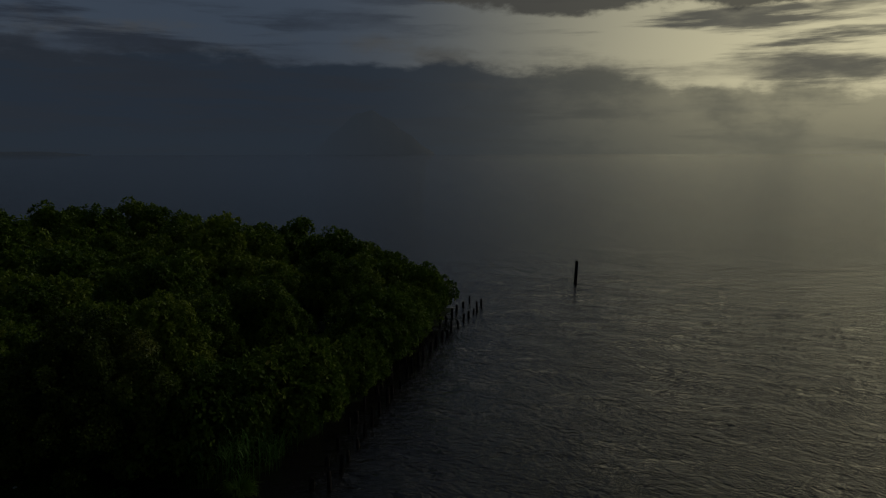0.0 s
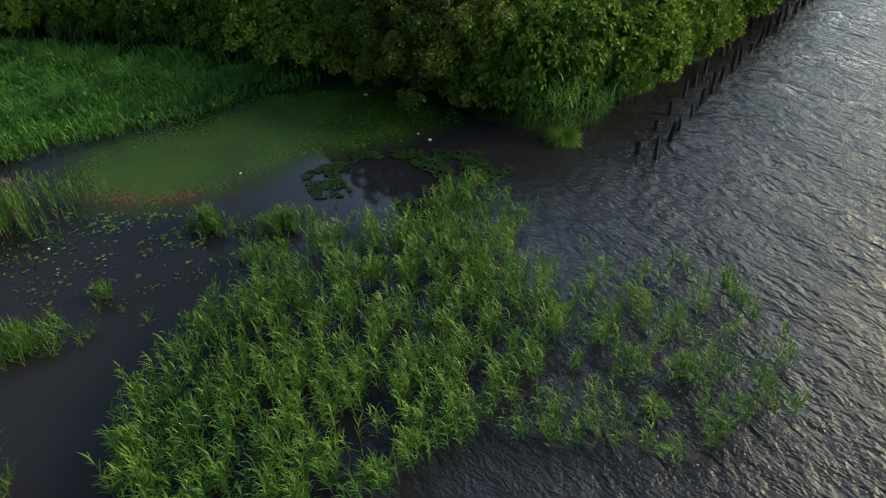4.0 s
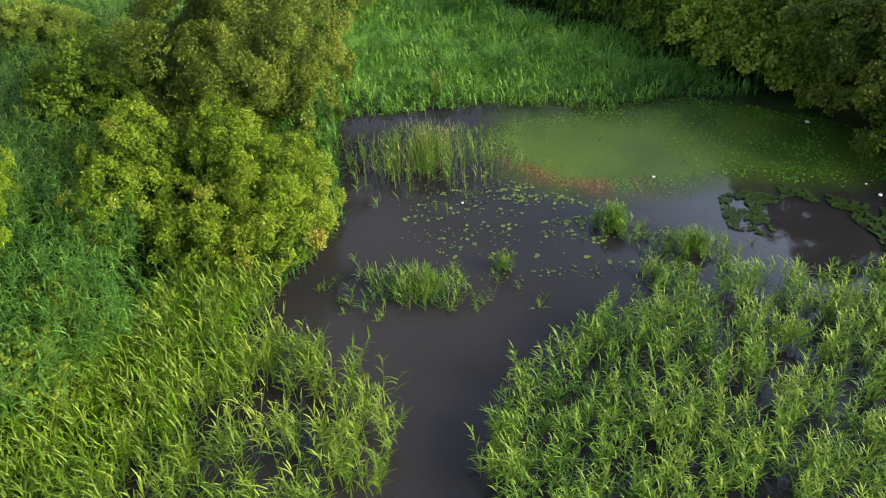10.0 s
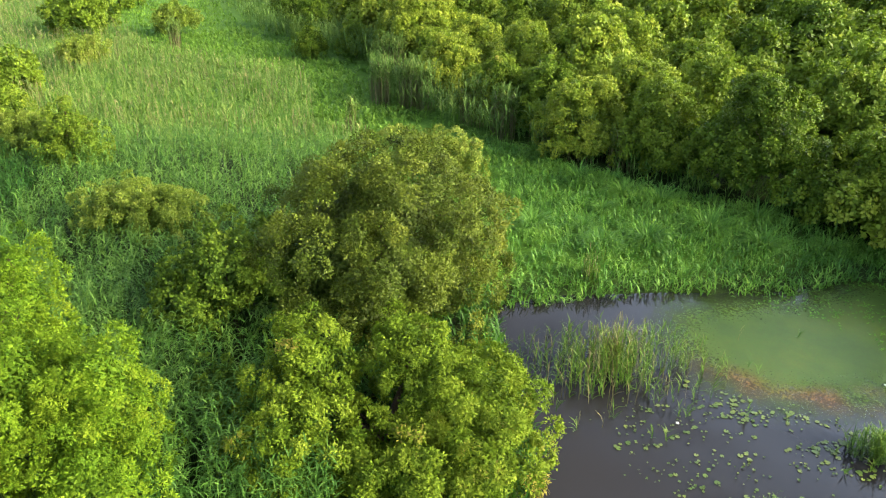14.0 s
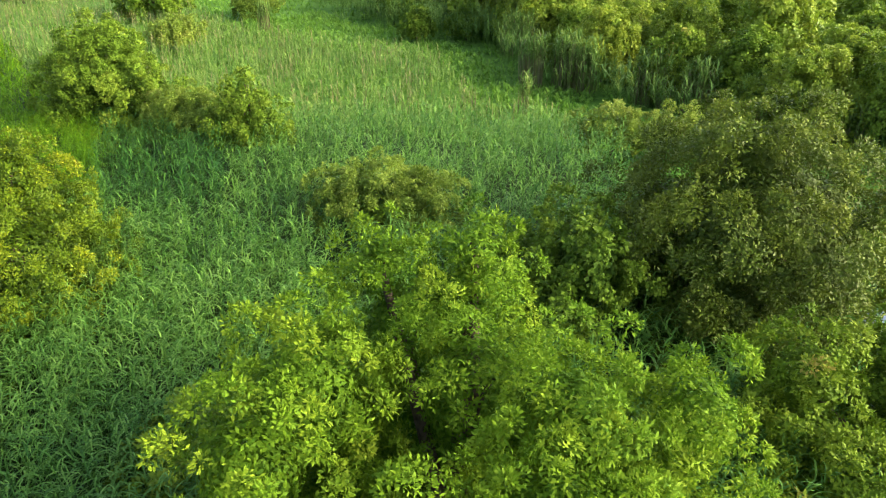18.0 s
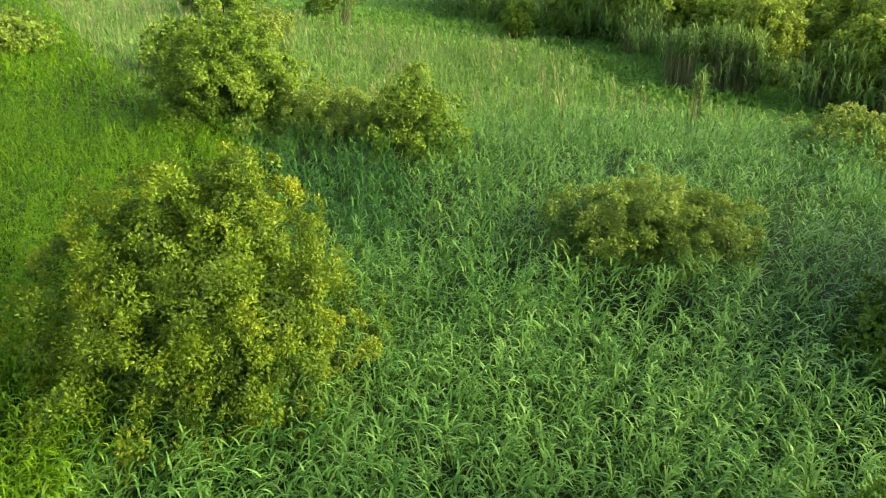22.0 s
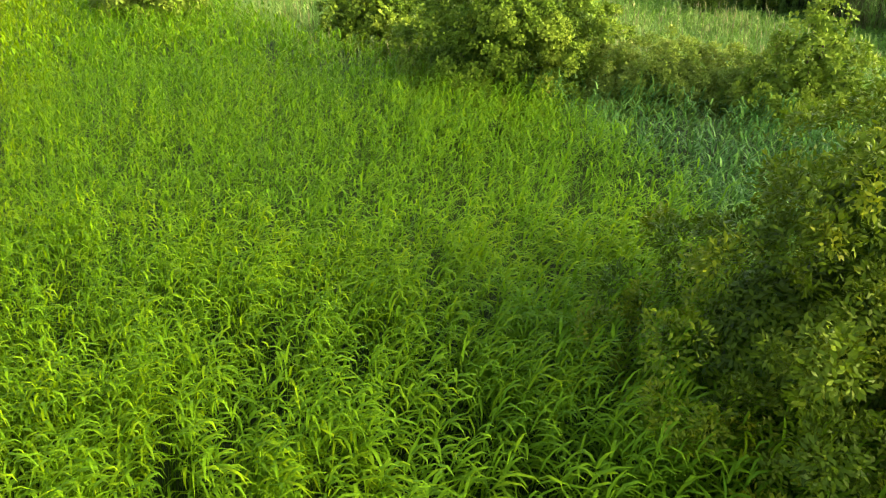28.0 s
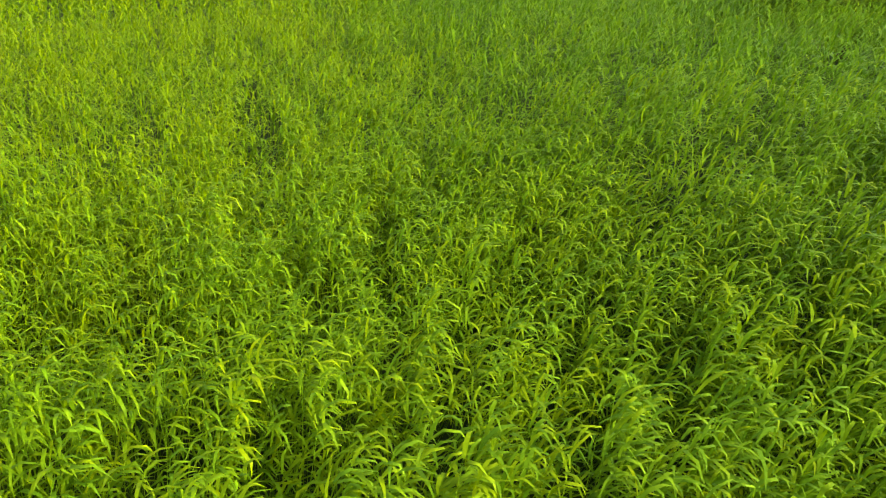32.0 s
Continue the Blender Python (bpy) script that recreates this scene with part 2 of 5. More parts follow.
M_SEDGE = leaf_material("tall_grass_leaf", [(0.0, (0.062, 0.158, 0.008)), (0.5, (0.112, 0.235, 0.009)), (1.0, (0.200, 0.300, 0.006))], 0.6, 0.36, sheen=0.1)
M_WATER_REED = leaf_material("water_reed_leaf", [(0.0, (0.034, 0.100, 0.010)), (0.5, (0.098, 0.195, 0.022)), (1.0, (0.21, 0.29, 0.04))], 0.55, 0.32, sheen=0.25)
M_BANK_REED = leaf_material("bank_reed_leaf", [(0.0, (0.046, 0.095, 0.010)), (0.5, (0.104, 0.188, 0.016)), (1.0, (0.21, 0.28, 0.04))], 0.55, 0.32, sheen=0.25)
M_PALE_REED = leaf_material("pale_reed_leaf", [(0.0, (0.058, 0.122, 0.022)), (0.5, (0.112, 0.205, 0.040)), (1.0, (0.190, 0.272, 0.070))], 0.6, 0.3, sheen=0.15)
M_MEADOW = leaf_material("meadow_leaf", [(0.0, (0.034, 0.112, 0.016)), (0.5, (0.084, 0.225, 0.026)), (1.0, (0.160, 0.320, 0.044))], 0.55, 0.34, sheen=0.3)
M_LIGHT_GRASS = leaf_material("short_grass_leaf", [(0.0, (0.075, 0.18, 0.018)), (0.5, (0.120, 0.25, 0.030)), (1.0, (0.19, 0.32, 0.05))], 0.6, 0.35, sheen=0.2)
M_WILLOW = leaf_material("bright_leaf", [(0.0, (0.042, 0.090, 0.010)), (0.5, (0.108, 0.182, 0.017)), (0.9, (0.180, 0.250, 0.030)), (1.0, (0.23, 0.23, 0.05))], 0.6, 0.30, sheen=0.1)
M_ALDER = leaf_material("alder_leaf", [(0.0, (0.032, 0.072, 0.006)), (0.5, (0.086, 0.150, 0.010)), (0.9, (0.155, 0.220, 0.020)), (1.0, (0.21, 0.19, 0.04))], 0.6, 0.28, sheen=0.1)
M_OLIVE = leaf_material("olive_leaf", [(0.0, (0.032, 0.060, 0.006)), (0.5, (0.088, 0.128, 0.014)), (0.9, (0.165, 0.190, 0.028)), (1.0, (0.22, 0.18, 0.03))], 0.5, 0.25, sheen=0.15)
M_YOUNG = leaf_material("young_willow_leaf", [(0.0, (0.036, 0.098, 0.008)), (0.5, (0.110, 0.200, 0.012)), (1.0, (0.200, 0.275, 0.022))], 0.6, 0.37, sheen=0.1)
M_YELLOW = leaf_material("yellow_green_leaf", [(0.0, (0.020, 0.052, 0.004)), (0.5, (0.092, 0.150, 0.007)), (0.85, (0.215, 0.245, 0.012)), (1.0, (0.30, 0.20, 0.03))], 0.5, 0.27, sheen=0.15)
M_WOOD_LEAF = leaf_material("woodland_leaf", [(0.0, (0.045, 0.095, 0.008)), (0.5, (0.128, 0.206, 0.018)), (1.0, (0.235, 0.300, 0.034))], 0.5, 0.28, 0.3, 0.12, sheen=0.15, own=0.6)
M_SHRUB = leaf_material("shrub_leaf", [(0.0, (0.080, 0.135, 0.016)), (0.5, (0.160, 0.235, 0.032)), (1.0, (0.25, 0.30, 0.06))], 0.5, 0.35, sheen=0.15)
M_PAD = leaf_material("lily_leaf", [(0.0, (0.035, 0.075, 0.012)), (0.5, (0.07, 0.125, 0.02)), (1.0, (0.14, 0.18, 0.04))], 0.4, 0.1, sheen=0.3)
# dark copy of the lily leaf: the ring's shade is put into its colours
M_SHADED_PAD = leaf_material("shaded_lily_leaf", [(0.0, (0.012, 0.030, 0.005)), (0.5, (0.028, 0.058, 0.008)), (1.0, (0.08, 0.12, 0.02))], 0.4, 0.1, sheen=0.3)


# ---- mesh helpers ----
rng = np.random.default_rng(7)


def fast_mesh(name, v, f, mat, tint=None):
    me = bpy.data.meshes.new(name)
    v, f = np.asarray(v, np.float32).reshape(-1, 3), np.asarray(f, np.int32)
    me.vertices.add(len(v))
    me.vertices.foreach_set("co", v.ravel())
    me.loops.add(f.size)
    me.loops.foreach_set("vertex_index", f.ravel())
    me.polygons.add(len(f))
    me.polygons.foreach_set("loop_start", np.arange(0, f.size, f.shape[1], dtype=np.int32))
    me.update(calc_edges=True)
    me.materials.append(mat)
    if tint is not None:
        me.attributes.new("tint", "FLOAT", "POINT").data.foreach_set("value", np.asarray(tint, np.float32))
    return me


def stuff(name, me, label, category, parent=None):
    ob = new(name, me)
    ob.parent = parent
    return tagged(ob, label, category, kind="stuff")


def inside(poly, p):
    """Which of the points p lie inside the polygon."""
    poly, p = np.asarray(poly, float), np.asarray(p, float)
    x, y, hit = p[:, 0], p[:, 1], np.zeros(len(p), bool)
    for (ax, ay), (bx, by) in zip(poly, np.roll(poly, -1, 0)):
        cross = (ay > y) != (by > y)
        hit ^= cross & (x < (bx - ax) * (y - ay) / (by - ay + 1e-12) + ax)
    return hit


def edge_distance(poly, p):
    poly, p = np.asarray(poly, float), np.asarray(p, float)
    best = np.full(len(p), 1e9)
    for a, b in zip(poly, np.roll(poly, -1, 0)):
        t = np.clip(((p - a) @ (b - a)) / ((b - a) @ (b - a) + 1e-12), 0, 1)
        best = np.minimum(best, np.hypot(*(p - a - t[:, None] * (b - a)).T))
    return best


def wave_noise(p, scale, seed=0):
    """Smooth values from -1 to 1 over the plan."""
    r = np.random.default_rng(seed)
    out = np.zeros(len(p))
    for k in range(6):
        d, ph = r.normal(size=2), r.uniform(0, 6.28)
        out += np.sin((p @ (d / np.hypot(*d))) * (6.28 / scale) * r.uniform(0.6, 1.9) + ph)
    return out / 3.2


def blades(base, azim, elev, length, width, droop, segs=3, tint=None):
    """Long leaves as bent strips: where each begins, its heading, first rise, length, width and bend (radians)."""
    k = len(base)
    side = np.stack([-np.sin(azim), np.cos(azim), np.zeros(k)], 1)
    pos, rings = np.array(base, float), []
    profile = [0.55, 1.0, 0.75, 0.12] if segs == 3 else ([0.7, 0.9, 0.1] if segs == 2 else [0.5, 0.95, 1.0, 0.65, 0.08])
    for s in range(segs + 1):
        w = (width * profile[s] * 0.5)[:, None]
        rings += [pos - side * w, pos + side * w]
        e = elev - droop * ((s + 0.5) / segs) ** 1.3
        pos = pos + np.stack([np.cos(e) * np.cos(azim), np.cos(e) * np.sin(azim), np.sin(e)], 1) * (length / segs)[:, None]
    v = np.stack(rings, 1).reshape(-1, 3)
    n = 2 * (segs + 1)
    q = np.array([[2 * s, 2 * s + 1, 2 * s + 3, 2 * s + 2] for s in range(segs)])
    f = (np.arange(k)[:, None, None] * n + q).reshape(-1, 4)
    t = np.repeat(np.zeros(k) if tint is None else tint, n)
    return v, f, t


def merge(*sets):
    vs, fs, ts, off = [], [], [], 0
    for v, f, t in sets:
        vs.append(v), fs.append(f + off), ts.append(t)
        off += len(v)
    return np.concatenate(vs), np.concatenate(fs), np.concatenate(ts)


def reeds(p, z, height, leaves=8, leaf=0.45, width=0.028, lean=0.12, wind=2.6, droop=1.5, rise=1.15, tint=None, low=0.35, segs=3, spread=1.6, vary=(0.75, 1.12), stalk=0.016):
    """Shoots at the places p: a stalk each, with leaves that rise, arch over and hang with the wind."""
    k = len(p)
    h = height * rng.uniform(*vary, k)
    tint = rng.uniform(0.15, 0.85, k) if tint is None else tint
    la, lm = wind + rng.normal(0, min(0.9, 0.75 * spread), k), h * np.abs(rng.normal(lean, lean * 0.6, k))
    foot = np.column_stack([p, np.broadcast_to(z, k)])
    top = foot + np.column_stack([np.cos(la) * lm, np.sin(la) * lm, h])
    axis = top - foot
    el = np.arctan2(axis[:, 2], np.hypot(axis[:, 0], axis[:, 1]))
    # stalks and lower leaves get a darker tint: shade painted towards the foot
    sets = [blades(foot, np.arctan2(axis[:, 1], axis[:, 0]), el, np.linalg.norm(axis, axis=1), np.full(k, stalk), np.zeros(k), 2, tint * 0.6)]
    for j in range(leaves):
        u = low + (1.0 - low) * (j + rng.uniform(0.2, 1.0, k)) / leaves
        at = foot + axis * u[:, None]
        az = wind + rng.normal(0, spread, k) + (j % 2 - 0.5) * 1.2
        size = leaf * rng.uniform(0.65, 1.2, k) * (1.0 - 0.35 * (u > 0.93))
        e = rise + rng.normal(0, 0.22, k) + 0.25 * (u > 0.9)
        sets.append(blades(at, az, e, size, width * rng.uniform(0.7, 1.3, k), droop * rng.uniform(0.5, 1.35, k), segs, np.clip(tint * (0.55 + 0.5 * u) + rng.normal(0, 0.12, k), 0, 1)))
    return merge(*sets)


def scatter(poly, density, keep=None, seed=1):
    r = np.random.default_rng(seed)
    poly = np.asarray(poly, float)
    lo, hi = poly.min(0), poly.max(0)
    p = r.uniform(lo, hi, (int(density * np.prod(hi - lo)), 2))
    p = p[inside(poly, p)]
    return p if keep is None else p[keep(p)]


def clustered(poly, tufts, each, spread, keep=None, seed=1):
    """Shoots that stand together in tufts."""
    c = scatter(poly, tufts, keep, seed)
    r = np.random.default_rng(seed + 1000)
    n = r.poisson(each, len(c)) + 1
    return np.repeat(c, n, 0) + r.normal(0, spread, (n.sum(), 2)), np.clip(np.repeat(r.uniform(0.15, 0.85, len(c)), n) + r.normal(0, 0.08, n.sum()), 0, 1)


# ---- ground and water ----
LAND = [(-15.6, 8.4), (-15.6, 6.4), (-15.2, 4.0), (-14.4, 0.0), (-14.6, -8), (-16, -25), (-25, -80), (-80, -300), (-3500, -3500),
        (-3500, 3500), (-400, 230), (-70, 104), (-50, 98), (-36, 94), (-20, 95), (-11.6, 89), (-4.4, 78), (0.7, 67), (6.0, 57), (8.8, 50), (6.2, 43.7),
        (3.5, 37.4), (1.2, 31.2), (-0.3, 28.4), (-2.0, 25.6), (-2.2, 24.2), (-2.9, 23.4), (-3.8, 23.6), (-4.6, 23.6), (-6.4, 24.2), (-7.9, 24.8), (-9.8, 25.3),
        (-11.6, 24.7), (-14.6, 23.2), (-15.7, 20.8), (-17.9, 18.8), (-19.7, 16.6), (-21.4, 14.6), (-20.2, 13.2), (-18.3, 11.6), (-16.2, 10.2)]


def ground_height(p):
    p = np.asarray(p, float)
    d = edge_distance(LAND, p)
    land = np.minimum(0.28, 0.02 + 0.10 * d) + 0.03 * wave_noise(p, 6.0, 3)
    return np.where(inside(LAND, p), land, -np.minimum(1.2, 0.04 + 0.14 * d))


def axis_steps(lo, hi, step, far):
    mid = np.arange(lo, hi + step / 2, step)
    out = [step * 1.6 ** k for k in range(1, 40)]
    tail = np.cumsum(out)
    tail = tail[tail < far]
    return np.concatenate([lo - tail[::-1], mid, hi + tail])


def grid(name, xs, ys, height, mat):
    gx, gy = np.meshgrid(xs, ys, indexing="ij")
    p = np.column_stack([gx.ravel(), gy.ravel()])
    z = height(p)
    i = np.arange(len(xs) * len(ys)).reshape(len(xs), len(ys))
    f = np.stack([i[:-1, :-1], i[1:, :-1], i[1:, 1:], i[:-1, 1:]], -1).reshape(-1, 4)
    me = fast_mesh(name, np.column_stack([p, z]), f, mat)
    me.polygons.foreach_set("use_smooth", np.ones(len(f), bool))
    return me, p


TURF = [(-112, 18), (-58, 9), (-41, 14), (-33, 18), (-30, 18), (-27, 13.5), (-21.4, 15.2), (-17.6, 19.2), (-14.3, 23.6), (-15, 25.6), (-27, 25.5), (-33, 28), (-46, 34), (-112, 64)]
me, p = grid("ground", axis_steps(-75, 15, 0.9, 3600), axis_steps(-20, 95, 0.9, 3600), ground_height, M_GROUND)
me.attributes.new("turf", "FLOAT", "POINT").data.foreach_set("value", (inside(TURF, p) * np.clip(edge_distance(TURF, p) / 1.5, 0, 1)).astype(np.float32))
tagged(new("ground", me), "dark wet marsh soil under reeds and trees, sinking below the water", "ground", kind="structure")

SHELTER = [(-30, 0), (-9, 4), (-7.0, 8), (-5.5, 11), (-4.8, 14), (-4.6, 17), (-5.2, 19.5), (-5.6, 21.6), (-6, 26), (-30, 30)]
WIND = np.array([-0.62, -0.78])      # the way the waves run


def swell(p):
    """How open the water lies to the wind: 0 in the pond, 1 out on the lake."""
    d = edge_distance(SHELTER, p)
    return np.where(inside(SHELTER, p), 0.0, np.clip(0.12 + d / 6.0, 0.0, 1.0))


def water_height(p):
    s = swell(p)
    u, w = p @ WIND, p @ np.array([-WIND[1], WIND[0]])
    warp = 0.5 * wave_noise(p, 7.0, 11) + 0.3 * wave_noise(p, 3.0, 12)
    a = np.sin(u * 6.28 / 2.3 + warp * 2.2) * (0.6 + 0.4 * wave_noise(p, 9.0, 5))
    b = np.sin((u * 0.95 + w * 0.3) * 6.28 / 1.1 + warp * 3.0 + 1.0) * (0.5 + 0.5 * wave_noise(p, 6.0, 6))
    near = np.clip(1.6 - np.hypot(p[:, 0], p[:, 1] - 20) / 60.0, 0.0, 1.0)
    return s * near * (0.034 * a + 0.020 * b)


def water_material():
    m, n, l, b = material("lake_water")
    geo = n.new("ShaderNodeNewGeometry")
    att = n.new("ShaderNodeAttribute")
    att.attribute_name = "swell"
    mud = noise_node(n, l, 0.08, 3.0, 0.5, geo.outputs["Position"])
    r = ramp(n, [(0.35, (0.011, 0.0115, 0.0145)), (0.65, (0.021, 0.0195, 0.020))])
    l.new(mud.outputs["Fac"], r.inputs["Fac"])
    murk = n.new("ShaderNodeMix")
    murk.data_type = "RGBA"
    l.new(att.outputs["Fac"], murk.inputs["Factor"])
    l.new(r.outputs["Color"], murk.inputs["A"])
    murk.inputs["B"].default_value = (0.019, 0.018, 0.017, 1)
    l.new(murk.outputs["Result"], b.inputs["Base Color"])
    b.inputs["Roughness"].default_value, b.inputs["IOR"].default_value = 0.03, 1.333
    mp = n.new("ShaderNodeMapping")
    mp.vector_type = "TEXTURE"
    mp.inputs["Rotation"].default_value = (0, 0, radians(51.5))
    mp.inputs["Scale"].default_value = (1.0, 1.7, 1.0)
    l.new(geo.outputs["Position"], mp.inputs["Vector"])
    big = noise_node(n, l, 1.35, 6.0, 0.68, mp.outputs["Vector"])
    small = noise_node(n, l, 1.9, 4.0, 0.6, mp.outputs["Vector"])
    wide = noise_node(n, l, 0.22, 2.0, 0.5, mp.outputs["Vector"])
    both = n.new("ShaderNodeMath")
    both.operation = "MULTIPLY_ADD"
    l.new(wide.outputs["Fac"], both.inputs[0])
    both.inputs[1].default_value = 1.8
    l.new(big.outputs["Fac"], both.inputs[2])
    add = n.new("ShaderNodeMath")
    add.operation = "MULTIPLY_ADD"
    crest = n.new("ShaderNodeMath")
    crest.operation = "PINGPONG"
    l.new(small.outputs["Fac"], crest.inputs[0])
    crest.inputs[1].default_value = 0.5
    l.new(crest.outputs[0], add.inputs[0])
    add.inputs[1].default_value = 1.5
    l.new(both.outputs[0], add.inputs[2])
    # rings that spread from the pond's mouth
    off = n.new("ShaderNodeVectorMath")
    off.operation = "DISTANCE"
    l.new(geo.outputs["Position"], off.inputs[0])
    off.inputs[1].default_value = (-4.4, 21.6, 0.0)
    warp = n.new("ShaderNodeMath")
    warp.operation = "MULTIPLY_ADD"
    l.new(big.outputs["Fac"], warp.inputs[0])
    warp.inputs[1].default_value = 0.7
    l.new(off.outputs["Value"], warp.inputs[2])
    turns = n.new("ShaderNodeMath")
    turns.operation = "MULTIPLY"
    l.new(warp.outputs[0], turns.inputs[0])
    turns.inputs[1].default_value = 11.0
    wave = n.new("ShaderNodeMath")
    wave.operation = "SINE"
    l.new(turns.outputs[0], wave.inputs[0])
    fade = n.new("ShaderNodeMapRange")
    fade.inputs["From Min"].default_value, fade.inputs["From Max"].default_value = 0.5, 9.0
    fade.inputs["To Min"].default_value, fade.inputs["To Max"].default_value = 0.05, 0.0
    l.new(off.outputs["Value"], fade.inputs["Value"])
    ring = n.new("ShaderNodeMath")
    ring.operation = "MULTIPLY_ADD"
    l.new(wave.outputs[0], ring.inputs[0])
    l.new(fade.outputs["Result"], ring.inputs[1])
    l.new(add.outputs[0], ring.inputs[2])
    st = n.new("ShaderNodeMapRange")
    st.inputs["To Min"].default_value, st.inputs["To Max"].default_value = 0.015, 1.0
    l.new(att.outputs["Fac"], st.inputs["Value"])
    u = n.new("ShaderNodeBump")
    u.inputs["Distance"].default_value = 0.15
    l.new(st.outputs["Result"], u.inputs["Strength"])
    l.new(ring.outputs[0], u.inputs["Height"])
    l.new(u.outputs["Normal"], b.inputs["Normal"])
    return m


me, p = grid("water", axis_steps(-8, 32, 0.26, 4600), axis_steps(6, 62, 0.26, 4600), water_height, water_material())
me.attributes.new("swell", "FLOAT", "POINT").data.foreach_set("value", swell(p).astype(np.float32))
tagged(new("water", me), "grey-brown lake water, rippled by wind and calm in the pond", "water", kind="structure")

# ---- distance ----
# haze painted as a glow, graded along x towards the sky behind
M_HAZE_GLOW, hn, hl, hb = material("mountain_haze_glow")
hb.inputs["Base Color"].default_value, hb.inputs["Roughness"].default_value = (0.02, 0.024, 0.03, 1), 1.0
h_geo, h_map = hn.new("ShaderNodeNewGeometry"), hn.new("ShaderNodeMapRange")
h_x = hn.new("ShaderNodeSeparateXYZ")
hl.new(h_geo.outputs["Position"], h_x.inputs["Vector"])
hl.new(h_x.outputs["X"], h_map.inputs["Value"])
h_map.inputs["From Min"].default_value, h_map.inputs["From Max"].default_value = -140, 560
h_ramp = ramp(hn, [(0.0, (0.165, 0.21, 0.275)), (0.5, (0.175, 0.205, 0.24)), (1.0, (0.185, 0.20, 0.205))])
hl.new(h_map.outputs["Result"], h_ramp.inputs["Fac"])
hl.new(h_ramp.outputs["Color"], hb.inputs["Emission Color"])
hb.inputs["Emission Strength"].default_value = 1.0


# the far shore's haze is likewise an even glow in its colour
M_FAR_SHORE, fn, fl, fb = material("shore_haze_glow")
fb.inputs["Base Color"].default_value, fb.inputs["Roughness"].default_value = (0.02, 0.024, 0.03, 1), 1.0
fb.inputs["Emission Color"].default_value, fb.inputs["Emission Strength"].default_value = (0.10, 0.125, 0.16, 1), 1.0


def ridge(name, label, profile, distance, az0, az1, mat):
    k = len(profile)
    az = np.radians(np.linspace(az0, az1, k))
    x, y = np.sin(az) * distance, np.cos(az) * distance
    v = np.concatenate([np.column_stack([x, y, np.full(k, -5.0)]), np.column_stack([x * 1.03, y * 1.03, profile]), np.column_stack([x * 1.12, y * 1.12, np.full(k, -5.0)])])
    i = np.arange(k - 1)
    f = np.concatenate([np.stack([i, i + 1, i + 1 + k, i + k], 1), np.stack([i + k, i + 1 + k, i + 1 + 2 * k, i + 2 * k], 1)])
    return tagged(new(name, fast_mesh(name, v, f, mat)), label, "backdrop", kind="structure")


u = np.linspace(0, 1, 60)
ridge("backdrop_mountain", "faint blue-grey volcano in haze across the lake", 235 * np.interp(u, [0, 0.12, 0.4, 0.52, 0.6, 0.8, 1], [0, 0.25, 0.95, 1.0, 0.88, 0.45, 0]) + 4 * np.sin(u * 40), 3900, -2.0, 8.0, M_HAZE_GLOW)
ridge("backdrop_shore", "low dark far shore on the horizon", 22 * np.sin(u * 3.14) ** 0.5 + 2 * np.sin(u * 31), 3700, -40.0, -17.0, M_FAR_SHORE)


# ---- trees ----
def tube(path, radii, sides=7):
    """A bent, tapered limb."""
    path, rings = [Vector(q) for q in path], []
    for k, (c, r) in enumerate(zip(path, radii)):
        d = (path[min(k + 1, len(path) - 1)] - path[max(k - 1, 0)]).normalized()
        a = d.orthogonal().normalized()
        b = d.cross(a)
        rings += [c + (a * math.cos(6.2832 * s / sides) + b * math.sin(6.2832 * s / sides)) * r for s in range(sides)]
    f = [(k * sides + s, k * sides + (s + 1) % sides, (k + 1) * sides + (s + 1) % sides, (k + 1) * sides + s) for k in range(len(path) - 1) for s in range(sides)]
    return np.array([tuple(q) for q in rings]), np.array(f), np.zeros(len(rings))


def unit(v):
    return v / (np.linalg.norm(v, axis=-1, keepdims=True) + 1e-9)


def leaf_quads(q, way, normal, long, broad):
    """Pointed leaves, slightly folded along the midrib."""
    side = unit(np.cross(way, normal))
    up = np.cross(side, way)
    wide, fold = long * broad, long * 0.08
    return np.stack([q, q + way * long * 0.5 + side * wide + up * fold, q + way * long, q + way * long * 0.5 - side * wide + up * fold], 1).reshape(-1, 3)


